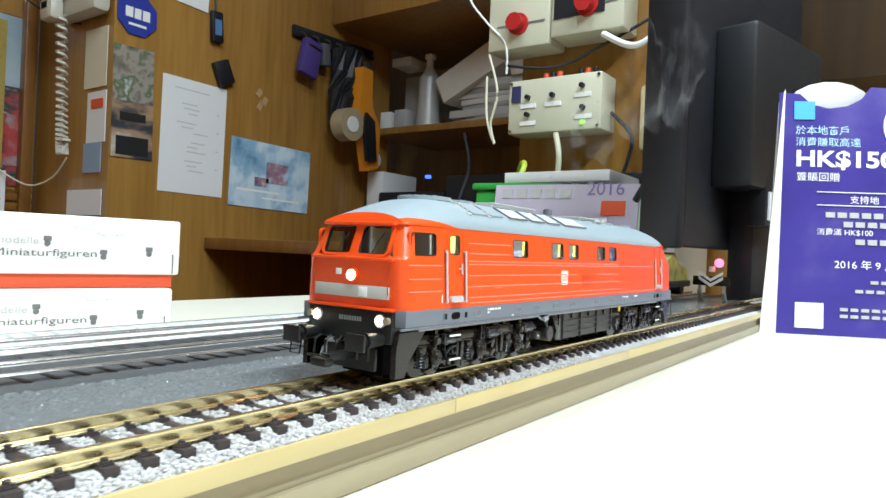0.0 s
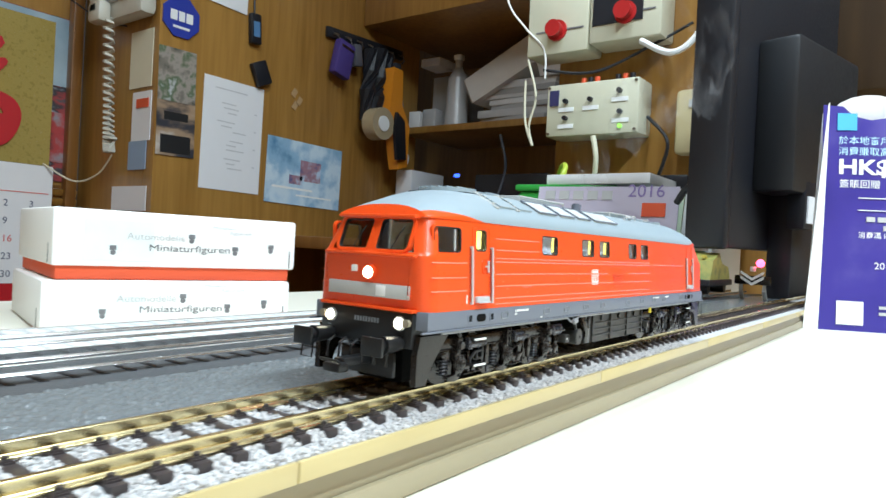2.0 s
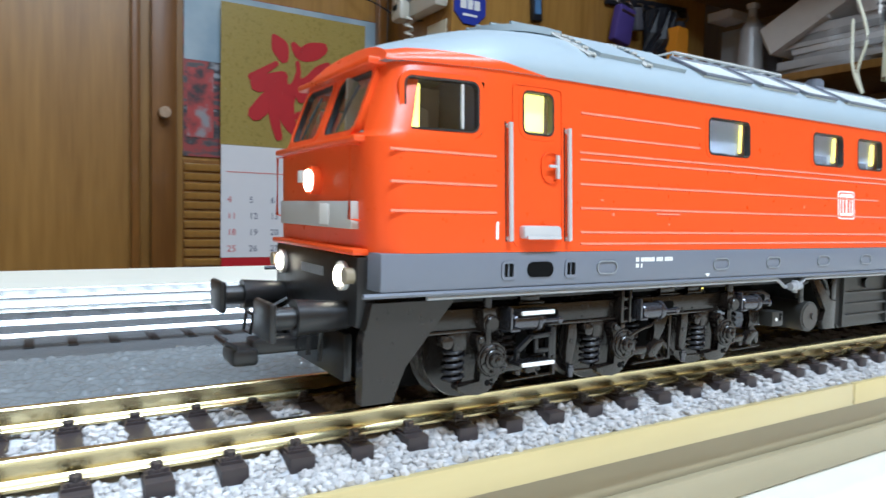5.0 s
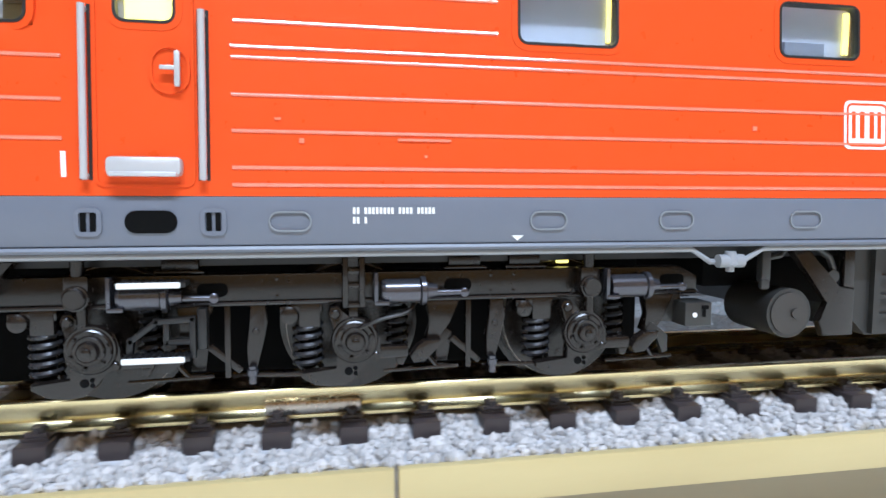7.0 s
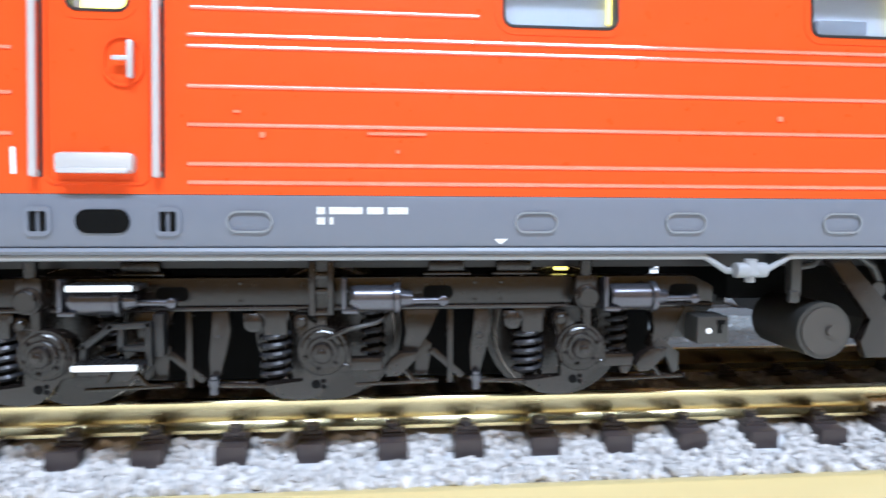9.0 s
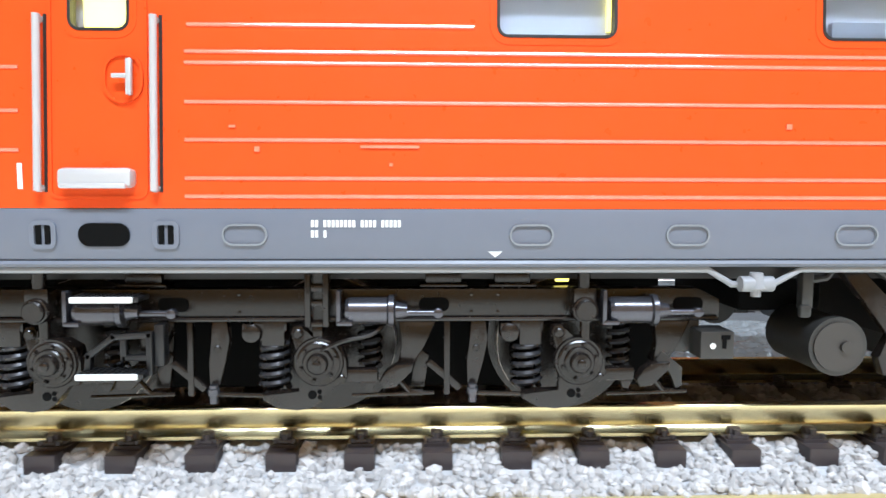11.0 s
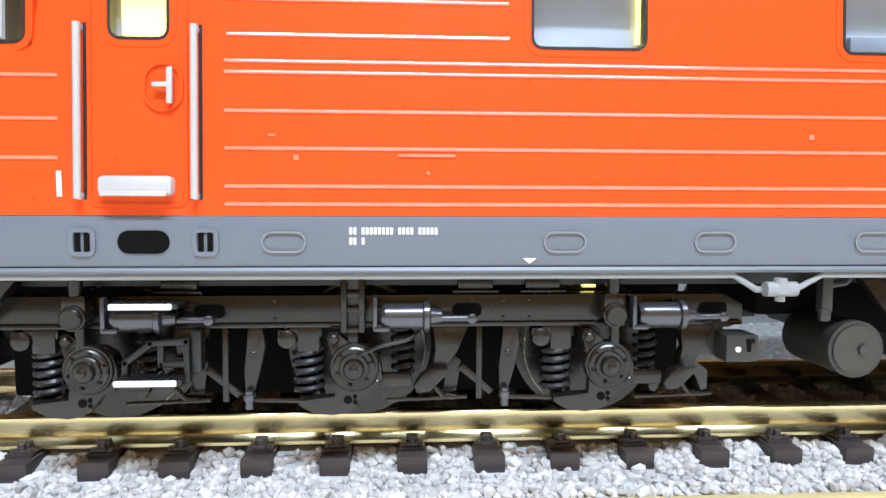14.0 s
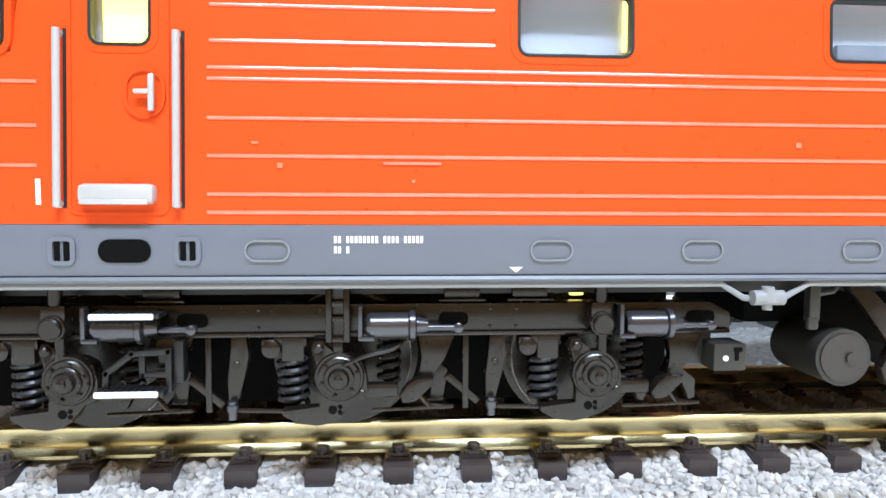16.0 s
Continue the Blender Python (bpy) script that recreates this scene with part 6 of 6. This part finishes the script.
def counter_clutter():
    GREEN = material("green_plastic_box", (0.05, 0.36, 0.06), 0.35, grain=60, amount=0.3)
    b = B()
    box(b, -70, 90, -70, 70, 0, 138, 5)
    g = thing("green_box", "bright green plastic box on the counter", "box", mmpose(1090, 345, -20, 0, 0, 8), "", "", b, GREEN)
    part("lid", box(B(), -74, 94, -74, 74, 138.5, 148, 3), GREEN, g)
    for y, z, h, rz, mat, lab in ((270, 76, 118, 6, material("lilac_leaflet", (0.55, 0.50, 0.62), 0.45, grain=50), "lilac leaflet with printed year"), (300, 50, 100, 4, PAPER, "white leaflet with dark print"),
                                  (215, 74, 110, -6, material("pale_green_leaflet", (0.5, 0.62, 0.48), 0.45, grain=50), "pale green leaflet standing on the counter")):
        w = 190 if y > 230 else 90
        b = B()
        box(b, -1.5, 1.5, -w / 2, w / 2, -h, h - 70)
        s = thing("leaflet", lab, "leaflet", mmpose(1006 - (20 if y == 300 else 0) + (16 if y == 215 else 0), y, z, 0, 9, rz), "leaflets", "", b, mat)
        if "year" in lab:
            me = text_mesh("2016", 24, material("violet_ink", (0.25, 0.18, 0.42), 0.6, grain=90))
            part("year_print", me, None, s, "", pose(-0.002, -0.03, 0.034, 0, 0, -90))
            for k in range(5):
                part("print_line", box(B(), -2.6, -1.6, -10 + k * 20, 4 + k * 20, 30, 42), INK_PALE, s)
            part("orange_patch", box(B(), -2.6, -1.6, -80, -50, 8, 26), PRINT_RED, s)
        else:
            for k in range(4):
                part("print_line", box(B(), -2.6, -1.6, -w * 0.4 + k * w * 0.2, -w * 0.4 + k * w * 0.2 + w * 0.15, 8, 18), PRINT_RED if k % 2 else INK, s)
    thing("booklet", "pale booklet lying on the green box", "booklet", mmpose(1082, 290, 128.5), "", "", box(B(), -60, 60, -75, 75, 0, 14, 1), PAPER)
    b = B()
    box(b, -80, 80, -60, 60, 0, 146, 3)
    thing("white_carton", "white carton behind the leaflets", "carton", mmpose(1150, 205, -20), "", "", b, CARD)
    b = B()
    box(b, -20, 20, -26, 26, 0, 26, 3)
    a = thing("power_adaptor", "black adaptor with a green light", "adaptor", mmpose(1150, 225, 126.5), "", "", b, MON)
    part("green_light", box(B(), -22, -19.8, 10, 20, 8, 18), glow_material("green_led", (0.2, 1.0, 0.1), 4.0), a)
    for pts, lab, mat in (([(985, 168, 100), (975, 150, 118), (985, 140, 90), (1000, 150, 50), (1000, 160, -18)], "black cable looping by the leaflets", MON), ([(1020, 400, -17), (1030, 372, 80), (1050, 352, 150), (1080, 372, 160), (1110, 400, 120)], "yellow green wire over the box", material("yellow_green_wire", (0.45, 0.55, 0.05), 0.4, grain=90)),
                          ([(1180, 40, -16), (1140, 20, -15), (1080, 6, -16), (1020, -16, -17)], "blue cable on the counter", material("blue_wire", (0.02, 0.10, 0.55), 0.4, grain=90))):
        b = B()
        tube(b, smooth_path(pts), 4, 8)
        thing("cable", lab, "cable", None, "cables on the counter", "", b, mat)
    b = B()
    cyl(b, (0, 0, 0), (1, 0.3, 0), 6, 18, 12)
    thing("cable_plug", "yellow green plug on the blue cable", "plug", mmpose(1012, -18, -13), "", "", b, material("lime_plug", (0.5, 0.6, 0.05), 0.4, grain=90))


def monitor():
    # back of a monitor turned away, nearly edge on
    m = thing("monitor", "black monitor seen from behind on its stand", "monitor", mmpose(858, 104, 0, 0, 0, -14), "", "", box(B(), 0, 290, -16, 0, 46, 420, 4), MON)
    part("rear_hump", box(B(), 70, 230, -58, -15, 106, 266, 5), material("dark_grey_monitor_back", (0.016, 0.017, 0.02), 0.4, grain=200), m)
    part("bezel", box(B(), -10, 4, -30, 12, 44, 424, 4), MON, m)
    nk = B()
    box(nk, 110, 190, -44, -14, -10, 118, 8)
    part("stand_neck", nk, MON, m)
    part("stand_foot", box(B(), 40, 250, -120, 60, -19.8, -8, 4), MON, m)
    part("rating_label", box(B(), 104, 122, -60, -58.5, 76, 104), PAPER, m, "white rating label")
    lab = part("label_bracket", box(B(), 100, 126, -58.4, -40, 70, 120, 2), MON, m)


def tent_card():
    PUR = mixed("violet_blue_print", [(0.035, 0.027, 0.23), (0.045, 0.033, 0.27), (0.09, 0.075, 0.33)], 14, 0.35)
    c = tagged(new("tent_card"), "violet blue folded promotion card with white lettering", "sign")
    c.matrix_basis = mmpose(803, -11, -20, 0, 0, -61.5) @ Matrix.Diagonal((1.10, 1.05, 1.03, 1))
    lean = 4.0
    fr = B()
    pts = [(0, 0), (152, 0), (150, 184), (62, 190), (56, 181), (46, 175), (34, 173), (22, 176), (14, 184), (0, 185)]
    prism(fr, pts, 0, 0.8)
    leaf = part("front_leaf", fr, PUR, c, "", pose(0, 0, 0, -lean, 0, 0))
    bk = B()
    arc = [(0, 0), (152, 0), (152, 180)] + [(35 + 30 * math.cos(radians(a)), 176 + 20 * math.sin(radians(a))) for a in range(0, 181, 20)] + [(0, 180)]
    prism(bk, arc, 0, 0.8)
    part("back_leaf", bk, CARD, c, "white inside of the card", mmpose(3, 36, 0, 4.5, 0, 0))
    sd = B()
    prism(sd, [(-11, 0), (0, 0), (0, 184), (-1, 182)], 1.0, 1.8)
    part("side_fold", sd, CARD, c, "white folded side")

    def line(body, size, x, z, width=None, mat=WHITE, bold=0.02):
        part("lettering", text_mesh(body, size, mat, width, bold), None, leaf, "", mmpose(x, -0.6, z))
    CYAN = material("pale_cyan_ink", (0.50, 0.75, 0.90), 0.5, grain=200)
    part("logo_shape", box(B(), 10, 24, -0.9, -0.1, 164, 178), material("sky_blue_print", (0.10, 0.45, 0.80), 0.4, grain=200), leaf)
    line("\u65bc\u672c\u5730\u5546\u6236", 7.4, 11, 153, None, CYAN)
    line("\u6d88\u8cbb\u8cfa\u53d6\u9ad8\u9054", 7.4, 11, 144, None, CYAN)
    line("HK$150", 17, 11, 128, 66, WHITE, 0.5)
    line("\u7c3d\u8cec\u56de\u8d08", 7.4, 12, 117)
    part("rule", box(B(), 26, 150, -0.9, -0.1, 108, 108.6), WHITE, leaf)
    part("rule", box(B(), 26, 150, -0.9, -0.1, 98, 98.6), WHITE, leaf)
    line("\u652f\u6301\u5730", 6.5, 48, 100.5)
    for z, x0 in ((91, 32), (84, 44), (71, 52)):
        for k in range(12):
            part("print_bar", box(B(), x0 + k * 8, x0 + k * 8 + 6, -0.9, -0.1, z - 2, z + 2), INK_PALE, leaf)
    line("\u6d88\u8cbb\u6eff HK$100", 5.6, 26, 76)
    line("2016 \u5e74 9 \u6708", 7.6, 38, 51)
    for z, x0 in ((41, 62), (34, 52), (20, 42), (15, 42)):
        for k in range(10):
            part("print_bar", box(B(), x0 + k * 7, x0 + k * 7 + 5, -0.9, -0.1, z - 1.2, z + 1.2), INK_PALE, leaf)
    part("white_square", box(B(), 12, 31, -0.9, -0.1, 5, 24), WHITE, leaf)
    rd = B()
    cyl(rd, (92, -0.5, 160), (0, 1, 0), 22, 0.8, 32)
    part("white_disc", rd, WHITE, leaf)


def figure_box(z, dx, rz, lo, hi, label):
    c = tagged(new("figure_box"), label, "box", "boxes of figures")
    c.matrix_basis = mmpose(313 + dx, 261, z, 0, 0, rz)
    L, D = 131, 102
    part("tray", box(B(), 2, L - 3, 2, D - 2, 0, 9, 1), PRINT_RED, c, "orange red card tray")
    lid = part("lid", box(B(), 0, L, 0, D, lo, hi, 1.6), CARD, c, "white card lid with printed names")
    SOFT = material("pale_blue_print", (0.78, 0.85, 0.86), 0.5, grain=60)
    part("tint_patch", box(B(), 14, 48, -0.25, 0.1, lo + 3, hi - 5), SOFT, lid)

    def words(body, x, zz, w, mat, size=4):
        part("lettering", text_mesh(body, size, mat, w), None, lid, "", mmpose(x - 12, -0.45, zz + lo - 6))
    words("Automodelle", 46, 20.5, 30, INK_PALE, 5)
    words("Miniaturfiguren", 57, 14.8, 44, INK, 5)
    words("Miniatur-", 91, 28.2, 14, INK_PALE, 2.6)
    words("figuren", 101, 25.6, 13, INK_PALE, 2.6)
    for x, zz in ((66, 13.5 + lo), (91, 7.5 + lo), (113, 9.5 + lo), (26, 6.0 + lo)):
        i = B()
        box(i, x, x + 3.4, -0.4, 0, zz + 2.6, zz + 5.0, 0.1)
        i2 = B()
        cyl(i2, (x + 1.7, -0.2, zz + 1.4), (0, 1, 0), 1.4, 0.4, 10)
        part("small_symbol", i, INK, lid)
        part("small_symbol", i2, INK, lid)
    part("thumb_slot", box(B(), L - 4.2, L - 3.6, -0.3, 0.2, lo + 1, lo + 11), INK, lid)
    part("thumb_slot", box(B(), -0.3, 0.2, 8, 8.6, lo + 1, lo + 11), INK, lid)


def rolling_stock():
    # end of the running track: buffer stop with chevrons and a red light
    s = tagged(new("buffer_stop"), "grey buffer stop with white chevrons and red lamp", "buffer stop")
    s.matrix_basis = mmpose(905, 62, -5)
    for dy in (-11, 11):
        b = B()
        tube(b, [(8, dy, 0), (0, dy, 9), (0, dy, 18)], 2.2, 8)
        part("leg", b, LIGHT_GREY, s)
    part("beam", box(B(), -3, 3, -17, 17, 15, 24, 1), DARK, s)
    for sy in (-1, 1):
        ch = B()
        for k in range(2):
            prism(ch, [(0, 22 - k * 5), (sy * 11, 29 - k * 5), (sy * 11, 26 - k * 5), (0, 19 - k * 5)], -4.4 - k * 0.2, -3.6)
        part("chevron", ch, CARD, s, "white chevron", pose(0, 0, 0, 0, 0, -90))
    h = B()
    cyl(h, (0, 0, 31), (0, 0, 1), 3, 5, 12)
    part("lamp_post", h, CARD, s)
    r = B()
    bmesh.ops.create_uvsphere(r, u_segments=16, v_segments=10, radius=4.2, matrix=Matrix.Translation((-3, -7, 37)))
    part("red_lamp", r, glow_material("red_signal_glow", (1.0, 0.05, 0.12), 9.0), s, "glowing red lamp")
    cr = tagged(new("flat_wagon"), "dark model flat wagon with a green yellow load", "wagon")
    cr.matrix_basis = mmpose(862, 96, 0)
    part("frame", box(B(), -44, 44, -14, 14, 8, 14, 1), MON, cr)
    for x in (-30, 30):
        w = B()
        cyl(w, (x, 0, 6), (0, 1, 0), 6, 20, 20)
        part("wheel", w, BLACK, cr)
    ld = B()
    prism(ld, [(-38, 14), (38, 14), (30, 26), (4, 30), (-8, 40), (-30, 32)], -13, 13)
    part("load", ld, mixed("camouflage_paint", [(0.10, 0.12, 0.04), (0.30, 0.28, 0.07), (0.16, 0.20, 0.06)], 60, 0.5), cr, "mottled green load")
    jb = B()
    tube(jb, [(-30, -4, 36), (20, -4, 26), (60, -4, 21)], 2, 8)
    part("jib", jb, material("dull_yellow", (0.45, 0.36, 0.06), 0.45, grain=90), cr)
    v = tagged(new("model_van"), "green model van on the rear track", "wagon")
    v.matrix_basis = mmpose(905, 130, 0)
    part("body", box(B(), -30, 30, -14, 14, 12, 42, 2), material("van_paint", (0.04, 0.22, 0.07), 0.4, grain=200), v)
    part("roof", box(B(), -31, 31, -15, 15, 42.2, 47, 2), CARD, v)
    for xx in (-20, 20):
        w = B()
        cyl(w, (xx, 0, 6), (0, 1, 0), 6, 20, 18)
        part("wheel", w, BLACK, v)


wall_pictures()
hooks()
calendar()
telephone()
control_boxes()
shelves()
counter_clutter()
monitor()
tent_card()
figure_box(-20, 0, -14.4, 0.5, 26, "white figure box with orange red tray, lower one")
figure_box(6.2, 4, -13.6, 7.0, 36, "white figure box stacked on another box")
rolling_stock()


# ---- exhaust smoke: thin rigid veils that drift up and back ----
def smoke_material():
    m = bpy.data.materials.new("thin_grey_smoke")
    m.use_nodes = True
    nt = m.node_tree
    b = nt.nodes["Principled BSDF"]
    b.inputs["Base Color"].default_value = (0.78, 0.78, 0.80, 1)
    b.inputs["Roughness"].default_value = 1.0
    b.inputs["Specular IOR Level"].default_value = 0.0
    tc = nt.nodes.new("ShaderNodeTexCoord")
    mp = nt.nodes.new("ShaderNodeMapping")
    mp.inputs["Scale"].default_value = (1, 1, 0.45)
    nt.links.new(tc.outputs["Object"], mp.inputs[0])
    n = nt.nodes.new("ShaderNodeTexNoise")
    n.inputs["Scale"].default_value, n.inputs["Detail"].default_value, n.inputs["Distortion"].default_value = 40, 4, 1.2
    nt.links.new(mp.outputs[0], n.inputs["Vector"])
    r = nt.nodes.new("ShaderNodeMapRange")
    r.inputs[1].default_value, r.inputs[2].default_value, r.inputs[3].default_value, r.inputs[4].default_value = 0.46, 0.86, 0.0, 0.07
    nt.links.new(n.outputs[0], r.inputs[0])
    nt.links.new(r.outputs[0], b.inputs["Alpha"])
    return m


SMOKE = smoke_material()


def smoke_puff(size, seed):
    """A lumpy, hollow veil of smoke."""
    bm = B()
    bmesh.ops.create_icosphere(bm, subdivisions=4, radius=1.0)
    rng = random.Random(seed)
    off = Vector((rng.uniform(0, 50), rng.uniform(0, 50), 0))
    for v in bm.verts:
        n = noise.noise(v.co * 1.6 + off) * 0.6 + noise.noise(v.co * 3.7 + off) * 0.25
        v.co = v.co * (1 + n)
        v.co = Vector((v.co.x * size[0], v.co.y * size[1], v.co.z * size[2]))
        v.co.x += 0.25 * v.co.z + 6 * math.sin(v.co.z * 0.06 + seed)
    ob = thing("smoke_puff", "thin grey exhaust smoke drifting over the roof", "smoke", None, "smoke puffs", "", bm, SMOKE)
    ob.visible_shadow = False
    return ob


# puff, lag in seconds behind the exhaust, place over it, drift per second
PUFFS = [(smoke_puff((9, 7, 17), 3), 0.0, (18, 0, 24), (0, 0, 0.2)), (smoke_puff((15, 8, 14), 5), 0.7, (34, 1, 42), (0.5, 0, 0.6)),
         (smoke_puff((13, 9, 30), 2), 1.4, (60, 3, 74), (2, 0, 1)), (smoke_puff((15, 10, 34), 1), 2.4, (105, 6, 100), (3, 1, 1))]


# ---- movement ----
def motions():
    walk(LOCO, [(k * 0.25, pose(travel(k * 0.25), 0, 0)) for k in range(65)])
    for ws, xa in WHEELS:
        walk(ws, [(k * 0.15, mmpose(xa, YC, 6.0, 0, math.degrees(travel(k * 0.15) / 0.006), 0)) for k in range(107)])
    for puff, lag, (x, y, z), (vx, vy, vz) in PUFFS:
        rows = []
        for k in range(33):
            t = k * 0.5
            before = travel(max(t - lag, 0.0)) + 0.036 * max(lag - t, 0.0)
            rows.append((t, pose(before, 0, 0) @ mmpose(60 + x + vx * t, 17 + y + vy * t, 49 + z + vz * t, 0, 0, 4 * t)))
        walk(puff, rows)


motions()
